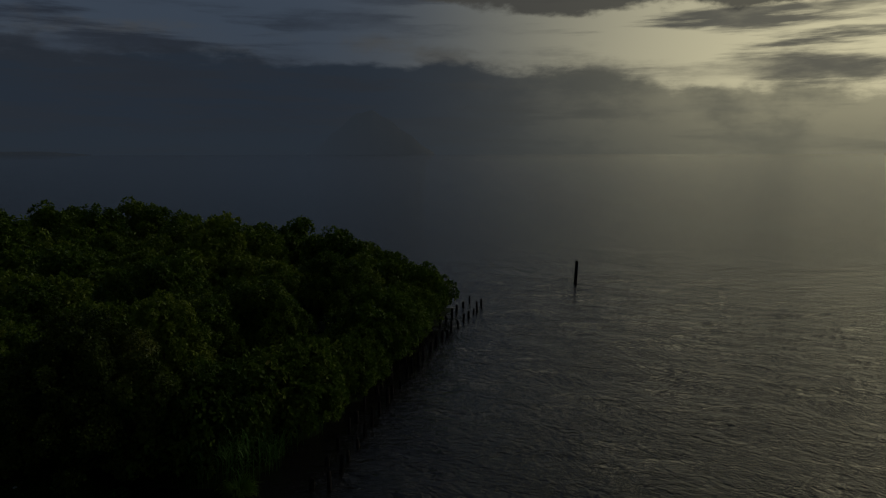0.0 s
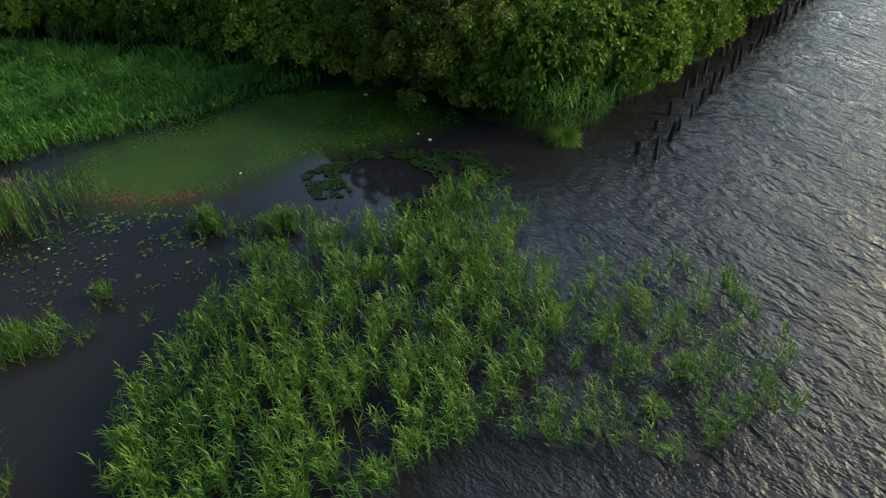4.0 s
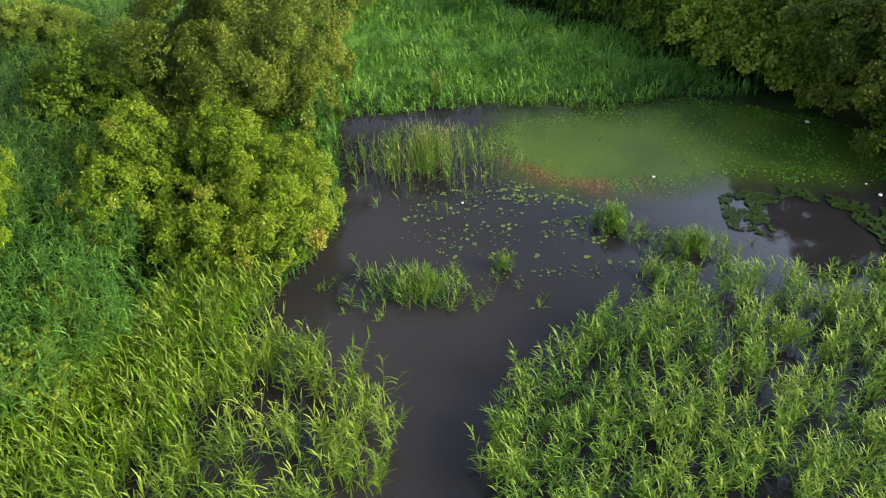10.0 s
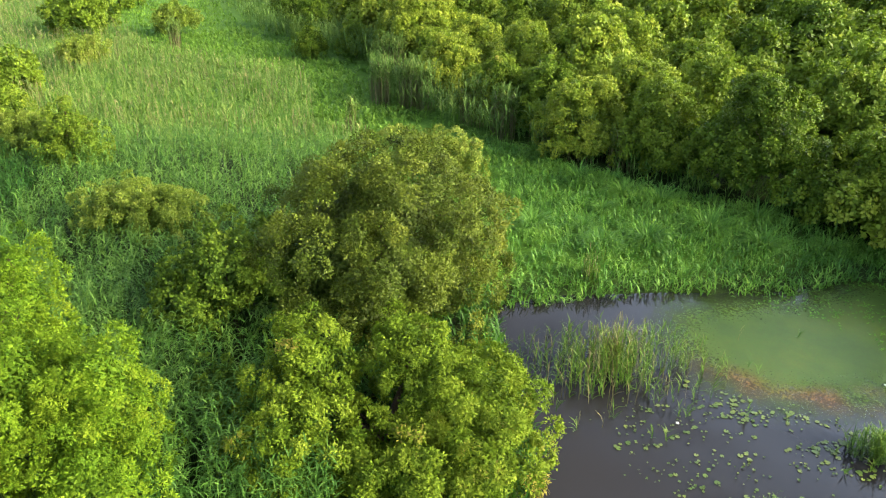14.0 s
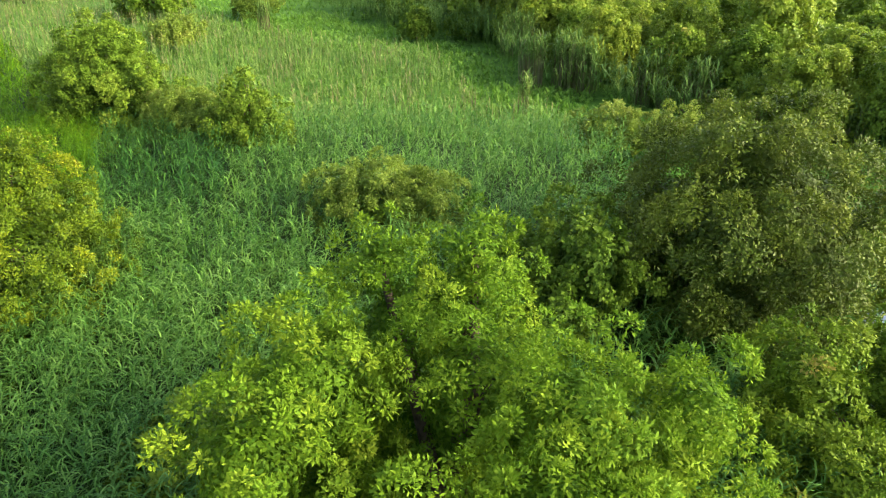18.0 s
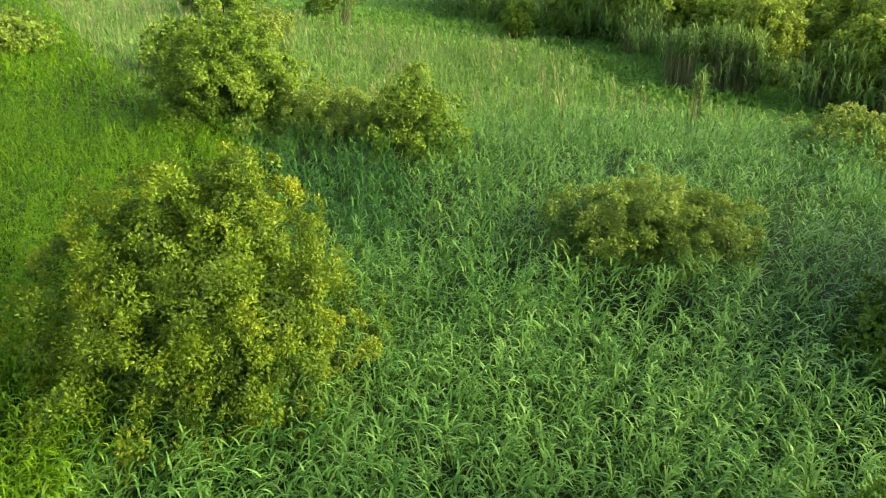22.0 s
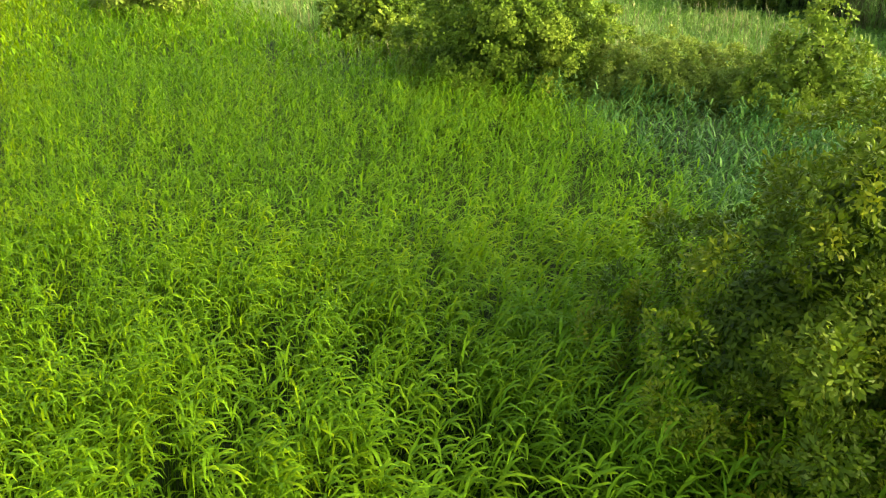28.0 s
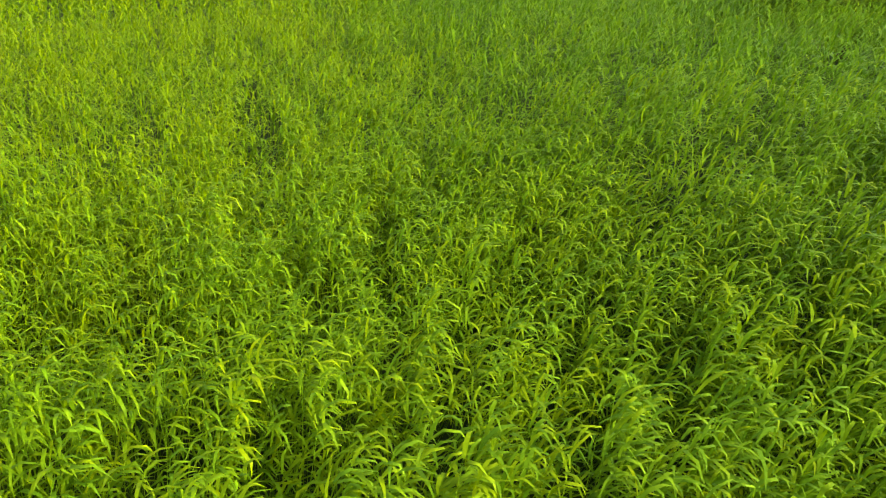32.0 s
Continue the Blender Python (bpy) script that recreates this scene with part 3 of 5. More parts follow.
def crown(lobes, leaf, r, clump=0.36, ragged=0.16, broad=0.36, cover=0.75):
    """Leaves in tufts, the tufts in rounded clumps, the clumps over the lobes: (x, y, z, radius, flatness)."""
    lobes = np.array(lobes, float)
    cs, ds, sizes = [], [], []
    for x, y, z, rad, flat in lobes:
        c = clump * max(0.65, min(1.3, rad / 1.3))
        k = max(6, int(3.1 * rad * rad / (c * c)))
        j = np.arange(k) + 0.5
        d = np.column_stack([np.cos(j * 2.39996 + x) * np.sqrt(1 - (1 - 2 * j / k) ** 2), np.sin(j * 2.39996 + x) * np.sqrt(1 - (1 - 2 * j / k) ** 2), 1 - 2 * j / k])
        d = unit(d + r.normal(0, 0.16, (k, 3)))
        d = d[d[:, 2] > -0.6]
        cs.append(d * (rad * r.uniform(0.74, 0.94 + ragged, len(d)))[:, None] * (1, 1, flat) + (x, y, z))
        ds.append(d)
        sizes.append(c * r.uniform(0.7, 1.3, len(d)))
    c, d, size = np.concatenate(cs), np.concatenate(ds), np.concatenate(sizes)
    ok = c[:, 2] > 0.15
    for x, y, z, rad, flat in lobes:
        ok &= np.linalg.norm((c - (x, y, z)) / (1, 1, flat), axis=1) > rad * 0.72
    c, d, size = c[ok], d[ok], size[ok]
    axis = unit(d + (0, 0, 0.45))
    tone = np.clip(r.normal(0.46, 0.13, len(c)), 0.1, 0.85)
    subs = 11
    sub = unit(axis[:, None] + r.normal(0, 0.60, (len(c), subs, 3)))
    reach = r.uniform(0.8, 1.3, (len(c), subs))
    n = int(cover * 7.5 * (size ** 2).sum() / (broad * leaf * leaf))
    i = r.choice(len(c), n, p=size ** 2 / (size ** 2).sum())
    j = r.integers(0, subs, n)
    twig = sub[i, j]
    o = unit(twig + r.normal(0, 0.30, (n, 3)))
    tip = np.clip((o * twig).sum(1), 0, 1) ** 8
    far = (0.55 + 0.52 * tip * reach[i, j]) * r.uniform(0.84, 1.05, n)
    q = c[i] + o * (size[i] * far)[:, None]
    out = unit(o - (o * twig).sum(1)[:, None] * twig + r.normal(0, 0.12, (n, 3)))
    way = unit(out * 0.85 + twig * r.uniform(0.1, 0.7, (n, 1)) + r.normal(0, 0.22, (n, 3)) + (0, 0, -0.1))
    normal = unit(twig + r.normal(0, 0.35, (n, 3)) + (0, 0, 0.3))
    v = leaf_quads(q, way, normal, leaf * r.uniform(0.65, 1.3, (n, 1)), broad)
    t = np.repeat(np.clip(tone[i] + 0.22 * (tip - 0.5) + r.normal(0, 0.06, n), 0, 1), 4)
    # inner leaves between the clumps; the darker tint paints in the crown's shade
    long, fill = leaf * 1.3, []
    for x, y, z, rad, flat in lobes:
        k = int(12.6 * rad * rad * 0.5 / (long * long * broad))
        d = unit(r.normal(size=(k, 3)) + (0, 0, 0.25))
        p = d * (rad * r.uniform(0.50, 0.66, k))[:, None] * (1, 1, flat) + (x, y, z)
        ok = p[:, 2] > 0.12
        for x2, y2, z2, rad2, flat2 in lobes:
            ok &= np.linalg.norm((p - (x2, y2, z2)) / (1, 1, flat2), axis=1) > rad2 * 0.48
        fill.append(np.concatenate([p[ok], d[ok]], 1))
    fill = np.concatenate(fill)
    p, d, k = fill[:, :3], fill[:, 3:], len(fill)
    normal = unit(d + r.normal(0, 0.4, (k, 3)) + (0, 0, 0.2))
    way = unit(np.cross(normal, r.normal(size=(k, 3))))
    v2 = leaf_quads(p, way, normal, long * r.uniform(0.7, 1.3, (k, 1)), broad)
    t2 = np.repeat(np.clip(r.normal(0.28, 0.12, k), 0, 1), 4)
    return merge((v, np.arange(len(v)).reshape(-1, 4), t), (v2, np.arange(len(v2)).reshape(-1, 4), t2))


def tree(name, label, category, lobes, leaf, mat, place, trunk_r=0.14, seed=1, clump=0.36, ragged=0.16, group="", broad=0.36, cover=0.75):
    r = np.random.default_rng(seed)
    root = tagged(new(name), label, category, group)
    root.matrix_basis = Matrix.Translation((place[0], place[1], place[2]))
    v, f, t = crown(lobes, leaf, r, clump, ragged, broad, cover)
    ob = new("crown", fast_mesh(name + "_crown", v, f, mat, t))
    ob.parent = root
    lob = sorted(lobes, key=lambda q: -q[2])
    fork = (np.mean([q[0] for q in lobes]) * 0.5, np.mean([q[1] for q in lobes]) * 0.5, 0.35 * lob[0][2])
    ob = new("trunk", fast_mesh(name + "_trunk", *tube([(0, 0, -0.35), (0.02, 0.03, 0.1), (fork[0] * 0.5, fork[1] * 0.6, fork[2] * 0.6), fork], [trunk_r * 1.5, trunk_r * 1.15, trunk_r, trunk_r * 0.85])[:2], M_BARK))
    ob.parent = root
    for x, y, z, rad, flat in lobes[:5]:
        mid = ((x + fork[0]) / 2 + r.uniform(-0.15, 0.15), (y + fork[1]) / 2 + r.uniform(-0.15, 0.15), (z + fork[2]) / 2 + 0.1)
        ob = new("limb", fast_mesh(name + "_limb", *tube([fork, mid, (x, y, z), (x + r.uniform(-0.3, 0.3) * rad, y + r.uniform(-0.3, 0.3) * rad, z + rad * flat * 0.35)], [trunk_r * 0.7, trunk_r * 0.5, trunk_r * 0.3, trunk_r * 0.1], 6)[:2], M_BARK))
        ob.parent = root
    return root


def round_lobes(radius, height, count, r, flat=0.9, low=0.45):
    """Lobes of a bushy crown that stands on its own."""
    out = [(0, 0, height * 0.55, radius * 0.72, height * 0.42 / (radius * 0.72))]
    for k in range(count):
        a = 6.2832 * k / count + r.uniform(-0.4, 0.4)
        s = r.uniform(0.38, 0.55) * radius
        out.append((math.cos(a) * (radius - s), math.sin(a) * (radius - s), max(s * 0.8, height * r.uniform(low - 0.1, low + 0.22)), s, flat))
    for k in range(count // 2):
        a, s = r.uniform(0, 6.2832), r.uniform(0.24, 0.36) * radius
        out.append((math.cos(a) * radius * r.uniform(0.1, 0.55), math.sin(a) * radius * r.uniform(0.1, 0.55), height * r.uniform(0.8, 0.95), s, flat))
    return out


R = np.random.default_rng(21)
tree("alder_tree", "rounded light green alder with two crowns at the pond's edge", "tree",
     [(-1.5, -0.55, 2.3, 0.78, 1.25), (-1.3, -0.9, 1.5, 1.05, 1.0), (-0.4, -1.7, 1.35, 1.0, 1.0), (-1.6, -1.6, 0.9, 0.95, 1.0), (-0.5, 1.2, 1.8, 0.85, 1.15), (0.5, 1.0, 1.5, 1.05, 1.0), (1.3, 1.5, 1.2, 1.25, 1.0), (2.0, 0.7, 0.95, 1.2, 0.9), (1.2, -0.3, 0.95, 1.15, 0.9), (-0.75, 1.2, 2.45, 0.42, 1.15), (0.2, -0.9, 0.9, 1.1, 0.95), (0.6, 2.2, 1.0, 1.0, 1.0)], 0.078, M_ALDER, (-18.4, 7.6, 0.1), 0.13, 2, 0.31, 0.2, broad=0.23, cover=0.6)
tree("olive_tree", "large dense dark olive-green tree behind the pond", "tree",
     [(0.3, -0.4, 2.8, 2.2, 0.98), (1.0, 1.0, 2.2, 1.75, 1.0), (-1.2, -0.8, 2.0, 1.8, 1.0), (0.0, 1.6, 1.9, 1.7, 1.0), (1.3, -1.0, 2.2, 1.7, 1.0), (0.5, -2.0, 2.5, 1.5, 1.05), (0.3, -0.5, 4.0, 1.05, 0.9), (0.9, -2.0, 1.4, 1.6, 0.9), (1.4, 0.4, 1.3, 1.6, 0.9)], 0.082, M_OLIVE, (-23.0, 11.8, 0.2), 0.2, 3, 0.34, 0.2, broad=0.23, cover=0.5)
tree("young_willow", "tall bright yellow-green willow with several spires", "tree",
     [(-1.4, 0.8, 3.6, 0.95, 1.2), (-1.75, 0.7, 4.55, 0.48, 1.35), (-1.0, 1.5, 3.9, 0.8, 1.25), (-1.0, 1.6, 4.7, 0.42, 1.3), (0.0, 0.6, 3.5, 1.05, 1.15), (1.25, 0.6, 3.8, 0.85, 1.25), (2.1, 1.65, 3.7, 0.62, 1.5), (1.5, 1.4, 2.9, 1.0, 1.15), (2.5, 1.0, 2.3, 1.0, 1.15), (-0.9, -1.1, 3.95, 0.85, 1.25), (-0.6, -2.0, 3.75, 0.75, 1.25), (1.25, -1.5, 3.2, 0.9, 1.2), (1.7, -0.2, 3.3, 0.85, 1.2), (0.3, -2.3, 2.6, 1.0, 1.1), (-1.7, -0.5, 2.6, 1.15, 1.1), (2.4, -0.6, 2.0, 1.0, 1.1), (1.5, -2.2, 1.9, 1.0, 1.1), (-1.4, 1.2, 2.0, 1.15, 1.1), (-0.7, -1.8, 1.6, 1.2, 1.0), (-2.4, 0.2, 1.9, 0.95, 1.2), (1.0, 2.0, 1.8, 0.95, 1.1), (2.9, 0.5, 1.3, 0.9, 1.0), (0.7, 1.3, 3.3, 0.6, 1.3)], 0.064, M_YOUNG, (-22.0, 1.5, 0.2), 0.16, 4, 0.29, 0.28, broad=0.2, cover=0.40)
tree("yellow_tree", "broad yellow-green tree with reddish shoot tips among reeds", "tree",
     [(0, -0.1, 2.4, 1.65, 1.0), (-0.3, 0.9, 2.9, 1.0, 1.1), (0.2, 0.5, 3.55, 0.5, 1.25), (-0.7, -0.4, 3.2, 0.9, 1.0), (1.0, 0.2, 2.1, 1.2, 1.0), (-1.1, -0.7, 1.9, 1.3, 1.0), (0.6, -1.1, 1.5, 1.3, 1.0), (1.4, -0.6, 1.2, 1.15, 1.0), (-0.5, 1.1, 1.7, 1.4, 1.0), (1.2, 1.0, 1.3, 1.1, 1.0), (-0.2, -1.5, 1.1, 1.1, 1.0), (-0.6, 0.9, 3.75, 0.4, 1.2)], 0.064, M_YELLOW, (-33.6, 0.2, 0.2), 0.17, 5, 0.25, 0.34, broad=0.2, cover=0.42)
tree("field_tree", "tall bushy yellow-green tree standing in the reed field", "tree",
     [(0, 0, 2.7, 1.45, 1.15), (1.2, 0.9, 1.8, 1.25, 1.0), (-0.9, -0.8, 1.9, 1.35, 1.0), (0.2, 0.3, 3.6, 0.95, 1.0), (-1.4, 0.4, 1.6, 1.25, 1.0), (1.3, 0.5, 2.7, 0.8, 0.9), (0.6, -0.9, 2.9, 0.75, 1.0), (0.9, -0.5, 1.2, 1.1, 1.0)], 0.085, M_WILLOW, (-45.0, 7.2, 0.2), 0.16, 6, 0.34, 0.3)
tree("shade_tree", "big round dark green tree leaning over the pond", "tree",
     [(0, 0, 2.9, 2.2, 0.95), (1.6, -0.6, 2.1, 1.7, 1.0), (-1.6, -0.4, 2.2, 1.7, 1.0), (0.2, -1.4, 1.7, 1.6, 1.0), (0.4, 1.4, 2.6, 1.7, 1.0), (-0.4, 0.2, 4.0, 1.2, 0.9), (2.4, 0.3, 1.4, 1.2, 1.0)], 0.105, M_OLIVE, (-8.3, 25.9, 0.1), 0.2, 15, 0.38, 0.22)
tree("small_willow", "small upright light green willow in the reeds", "tree",
     [(0, 0, 2.5, 0.6, 1.5), (0.5, 0.4, 1.8, 0.85, 1.1), (-0.4, -0.3, 1.7, 0.85, 1.1), (0.2, 0.1, 3.1, 0.35, 1.2)], 0.09, M_WILLOW, (-38.7, 9.1, 0.2), 0.07, 7, 0.28, 0.26)
tree("willow_bush", "low rounded grey-green willow bush", "bush", [(0, 0, 1.7, 1.0, 0.9), (1.0, 0.6, 1.5, 0.9, 0.95), (-0.8, -0.4, 1.5, 0.95, 0.9)], 0.085, M_SHRUB, (-41.4, 8.6, 0.2), 0.05, 8, 0.26, 0.26, broad=0.22)
tree("brown_shrub", "low brownish-green shrub sunk in the reeds", "bush", [(0, 0, 1.7, 1.0, 0.9), (0.9, 0.7, 1.5, 1.0, 0.9), (-0.8, -0.5, 1.6, 0.9, 0.9), (-0.1, 0.9, 1.4, 0.8, 0.9)], 0.08, M_SHRUB, (-30.8, 8.2, 0.2), 0.05, 9, 0.25, 0.3, broad=0.22)
tree("shrub", "light green shrub beside the dark tree", "bush", [(0.5, -0.4, 2.35, 0.85, 1.15), (-0.4, 0.5, 2.1, 0.95, 1.1), (0.2, -1.2, 1.6, 0.85, 1.1), (-0.9, -0.5, 1.5, 0.9, 1.0), (0.6, 0.8, 1.7, 0.9, 1.0), (-1.5, 0.3, 1.3, 0.8, 1.0)], 0.085, M_WILLOW, (-24.6, 8.0, 0.2), 0.06, 10, 0.3, 0.26)
tree("sapling", "single small light green sapling in the grass", "bush", [(0, 0, 1.3, 0.42, 1.3), (0.2, 0.1, 0.8, 0.45, 1.1)], 0.08, M_WILLOW, (-21.6, 5.9, 0.2), 0.03, 11, 0.24, 0.26)
tree("dark_bush", "low dark green bush at the willow's foot", "bush", [(0, 0, 1.0, 1.0, 0.8), (0.9, 0.4, 0.9, 0.9, 0.8)], 0.09, M_WOOD_LEAF, (-26.0, 0.4, 0.2), 0.05, 12)
tree("hummock_bush", "brownish low bush at the reed bed's far edge", "bush", [(0, 0, 1.3, 0.9, 0.9), (1.0, 0.3, 1.2, 0.8, 0.9), (-0.9, -0.2, 1.0, 0.7, 0.9)], 0.10, M_SHRUB, (-30.5, 18.6, 0.2), 0.05, 13, 0.28, 0.3, broad=0.24)
tree("hummock_bush", "pale green low bush beside the lush meadow", "bush", [(0, 0, 1.4, 0.8, 1.0), (0.7, 0.2, 1.0, 0.7, 1.0)], 0.10, M_SHRUB, (-28.6, 19.9, 0.2), 0.05, 14, 0.28, 0.3, broad=0.24)
tree("bank_bush", "small leafy light green bush among bank reeds", "bush", [(0, 0, 0.8, 0.6, 0.9), (0.5, -0.4, 0.7, 0.5, 0.9), (-0.5, -0.1, 0.6, 0.5, 0.9)], 0.085, M_WILLOW, (-17.2, 3.6, 0.1), 0.03, 16, 0.24, 0.26)
tree("bank_bush", "small leafy light green bush among bank reeds", "bush", [(0, 0, 0.8, 0.6, 0.9), (0.6, 0.2, 0.7, 0.5, 0.9)], 0.085, M_WILLOW, (-15.9, 2.4, 0.1), 0.03, 17, 0.24, 0.26)
bush_kinds = [tree("field_bush", "rounded green bush at the far side of the reeds", "bush", round_lobes(2.2, 2.6, 5, R), 0.17, mat, (0, 0, -50), 0.07, 30 + k, 0.42, 0.26, group="bushes at the field's far side") for k, mat in enumerate((M_SHRUB, M_WOOD_LEAF))]
for x, y, g, kind in [(-63.0, 6.0, 0.95, 0), (-50.0, 9.2, 0.75, 1), (-55.5, 11.4, 0.95, 1), (-68.0, -1.0, 1.1, 0), (-72, 22, 1.2, 1), (-67, 27.5, 0.8, 0), (-84, 30, 1.3, 1), (-88, 18, 1.2, 0), (-60, 17.5, 0.7, 0)]:
    copy_thing(bush_kinds[kind], pose(x, y, 0.2, 0, 0, R.uniform(0, 360)) @ Matrix.Diagonal((g, g, g, 1)))
# small trees that step out of the wood into the reed belt
belt_kinds = [tree("belt_tree", "small rounded light green tree rising from reeds", "tree", round_lobes(1.55, 3.1, 6, R), 0.115, mat, (0, 0, -50), 0.08, 130 + k, 0.36, 0.26, "small trees in the reed belt") for k, mat in enumerate((M_WOOD_LEAF, M_WILLOW, M_WILLOW))]
for k, (x, y, g) in enumerate([(-37.4, 28.6, 1.0), (-33.0, 27.6, 0.95), (-29.6, 27.6, 1.1), (-43.6, 33.4, 1.05), (-52.0, 29.8, 0.7), (-50.0, 32.2, 0.8), (-46.4, 32.6, 0.9), (-40.2, 30.4, 0.95), (-57.5, 34.0, 1.0), (-63.0, 36.0, 1.1)]):
    copy_thing(belt_kinds[k % 3], pose(x, y, 0.2, 0, 0, R.uniform(0, 360)) @ Matrix.Diagonal((g, g, g * R.uniform(0.9, 1.1), 1)))
for root in bush_kinds + belt_kinds:
    for o in (*root.children_recursive, root):
        bpy.data.objects.remove(o)

# the wood along the lake: near trees in detail, far ones coarser, each kind built once
WOOD = [(-47, 33), (-36, 30), (-27, 25.5), (-21, 26.2), (-15.5, 26.2), (-9, 26.6), (-6.6, 26.6), (-5.6, 30), (-3.4, 35), (0.6, 40.5), (5.2, 44.5), (6.8, 50), (4.8, 57), (1.5, 66), (-4, 77), (-13, 87), (-22, 92), (-36, 91), (-50, 94), (-75, 80), (-80, 45)]
kinds = []
for k in range(5):
    rad, hgt = [(2.3, 4.0), (2.0, 3.5), (2.7, 4.4), (1.8, 3.9), (2.4, 3.2)][k]
    kinds.append([tree("woodland_tree", "bushy green tree of the lakeside wood", "tree", round_lobes(rad, hgt, lob, R, low=0.30), leaf, M_WOOD_LEAF, (0, 0, -50), 0.13, 50 + k, size, 0.22, "trees of the lakeside wood", 0.38, 0.7) for lob, leaf, size in ((8, 0.11, 0.38), (8, 0.15, 0.42), (7, 0.27, 0.55))])


def front_distance(q):
    """Distance from the wood's side that faces the pond and the lake."""
    best = np.full(len(q), 1e9)
    for a, b in zip(np.array(WOOD[:12], float), np.array(WOOD[1:13], float)):
        t = np.clip(((q - a) @ (b - a)) / ((b - a) @ (b - a)), 0, 1)
        best = np.minimum(best, np.hypot(*(q - a - t[:, None] * (b - a)).T))
    return best


spots = [(-27.0, 26.2), (-23.4, 27.0), (-19.6, 27.2), (-15.6, 27.4), (-30.6, 28.6), (-11.8, 27.6), (-8.3, 25.9)]
r = np.random.default_rng(5)
for _ in range(6000):
    q = r.uniform((-80, 25), (9, 95))
    gap = 3.5
    if inside(WOOD, q[None])[0] and edge_distance(WOOD, q[None])[0] > 0.6 and all(math.hypot(q[0] - a, q[1] - b) > gap for a, b in spots):
        spots.append((float(q[0]), float(q[1])))
for k, (x, y) in enumerate(spots):
    if (x, y) == (-8.3, 25.9):
        continue
    pair = kinds[k % 5]
    s = float(r.uniform(0.8, 1.18)) * (0.93 if y > 40 else 1.0)
    away = front_distance(np.array([(x, y)]))[0]
    grade = (0 if away < 3.4 else 1 if away < 12 else 2) if x > -48 and y < 48 else 2
    o = copy_thing(pair[grade], pose(x, y, 0.2, r.uniform(-4, 4), r.uniform(-4, 4), r.uniform(0, 360)) @ Matrix.Diagonal((s, s, s * r.uniform(0.9, 1.15), 1)))
for pair in kinds:
    for root in pair:
        for o in (*root.children_recursive, root):
            bpy.data.objects.remove(o)

# ---- reeds and grass ----
PALE = [(-30.5, -5.2), (-33.0, -1.5), (-36.3, 1.6), (-38.2, 3.4), (-42.0, 5.4), (-48.0, 6.6), (-58, 8), (-112, 20), (-112, -10), (-60, -10.5), (-42, -14.5), (-38.5, -13), (-37.5, -10), (-36, -7.5), (-34, -6)]
DARK = [(-30.5, -5.2), (-33.0, -1.5), (-36.3, 1.6), (-38.2, 3.4), (-42.0, 5.4), (-45.0, 6.2), (-43.4, 8.0), (-40.4, 11.9), (-37.0, 14.6), (-34.3, 16.8), (-31.5, 18.4), (-29.5, 17.6), (-27, 13.5), (-21, 8.8), (-16.8, 4.6), (-15.4, 4.4), (-14.4, 2), (-19.5, -0.5), (-23, -2.3), (-26.5, -3.8)]
REAR = [(-14.4, 2), (-19.5, -0.5), (-23, -2.3), (-26.5, -3.8), (-30.5, -5.2), (-34, -6), (-36, -7.5), (-37.5, -10), (-38.5, -13), (-42, -14.5), (-60, -10.5), (-80, -10), (-80, -40), (-18, -40), (-14.6, -8)]


def ground_z(p):
    return ground_height(p) - 0.03


def near_path(p, far):
    """Distance from the flight's line over the reeds."""
    line = np.array([(-12, -1), (-20, -3.5), (-31, -5), (-39, -12)], float)
    best = np.full(len(p), 1e9)
    for a, b in zip(line[:-1], line[1:]):
        t = np.clip(((p - a) @ (b - a)) / ((b - a) @ (b - a)), 0, 1)
        best = np.minimum(best, np.hypot(*(p - a - t[:, None] * (b - a)).T))
    return best < far


def sward(q):
    """0 in the tall green stand, 1 in the low yellow grass on its south side."""
    return np.clip(0.5 - ((q[:, 0] + 41.0) * 0.35 + (q[:, 1] + 6.0) * 0.94 + 0.5 * wave_noise(q, 4.0, 17)) / 2.6, 0, 1)


def yellowing(q):
    # the west term paints light coming through the far blades into the tint
    west = np.clip((-39.0 - q[:, 0]) / 12.0, 0, 1)
    return np.clip(rng.uniform(0.12, 0.6, len(q)) + (0.12 + 0.32 * west) * sward(q) + 0.08 * west + 0.06 * wave_noise(q, 9.0, 18), 0, 1)


def grass_top(q):
    return 1.82 - 0.42 * sward(q) + 0.15 * wave_noise(q, 1.4, 78)


p, tone = clustered(PALE, 13.0, 2.9, 0.10, lambda q: near_path(q, 9) & (wave_noise(q, 1.7, 77) > -1.15), 41)
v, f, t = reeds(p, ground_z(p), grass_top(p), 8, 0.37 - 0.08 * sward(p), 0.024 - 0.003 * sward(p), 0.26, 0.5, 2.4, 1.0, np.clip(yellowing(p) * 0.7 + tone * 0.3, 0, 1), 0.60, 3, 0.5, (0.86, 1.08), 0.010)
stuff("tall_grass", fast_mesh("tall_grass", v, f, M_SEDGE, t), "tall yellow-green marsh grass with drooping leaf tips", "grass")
p = scatter(PALE, 60, lambda q: near_path(q, 8) & (rng.uniform(0, 1, len(q)) < 0.25 + 0.75 * sward(q)), 62)
v, f, t = reeds(p, ground_z(p), grass_top(p) * 0.78, 6, 0.30, 0.021, 0.30, 0.5, 2.2, 1.0, yellowing(p), 0.40, 2, 0.7, (0.8, 1.1), 0.008)
stuff("tall_grass", fast_mesh("under_grass", v, f, M_SEDGE, t), "younger yellow-green grass shoots below the tall ones", "grass")
p = scatter(PALE, 27, lambda q: ~near_path(q, 9) & near_path(q, 18), 42)
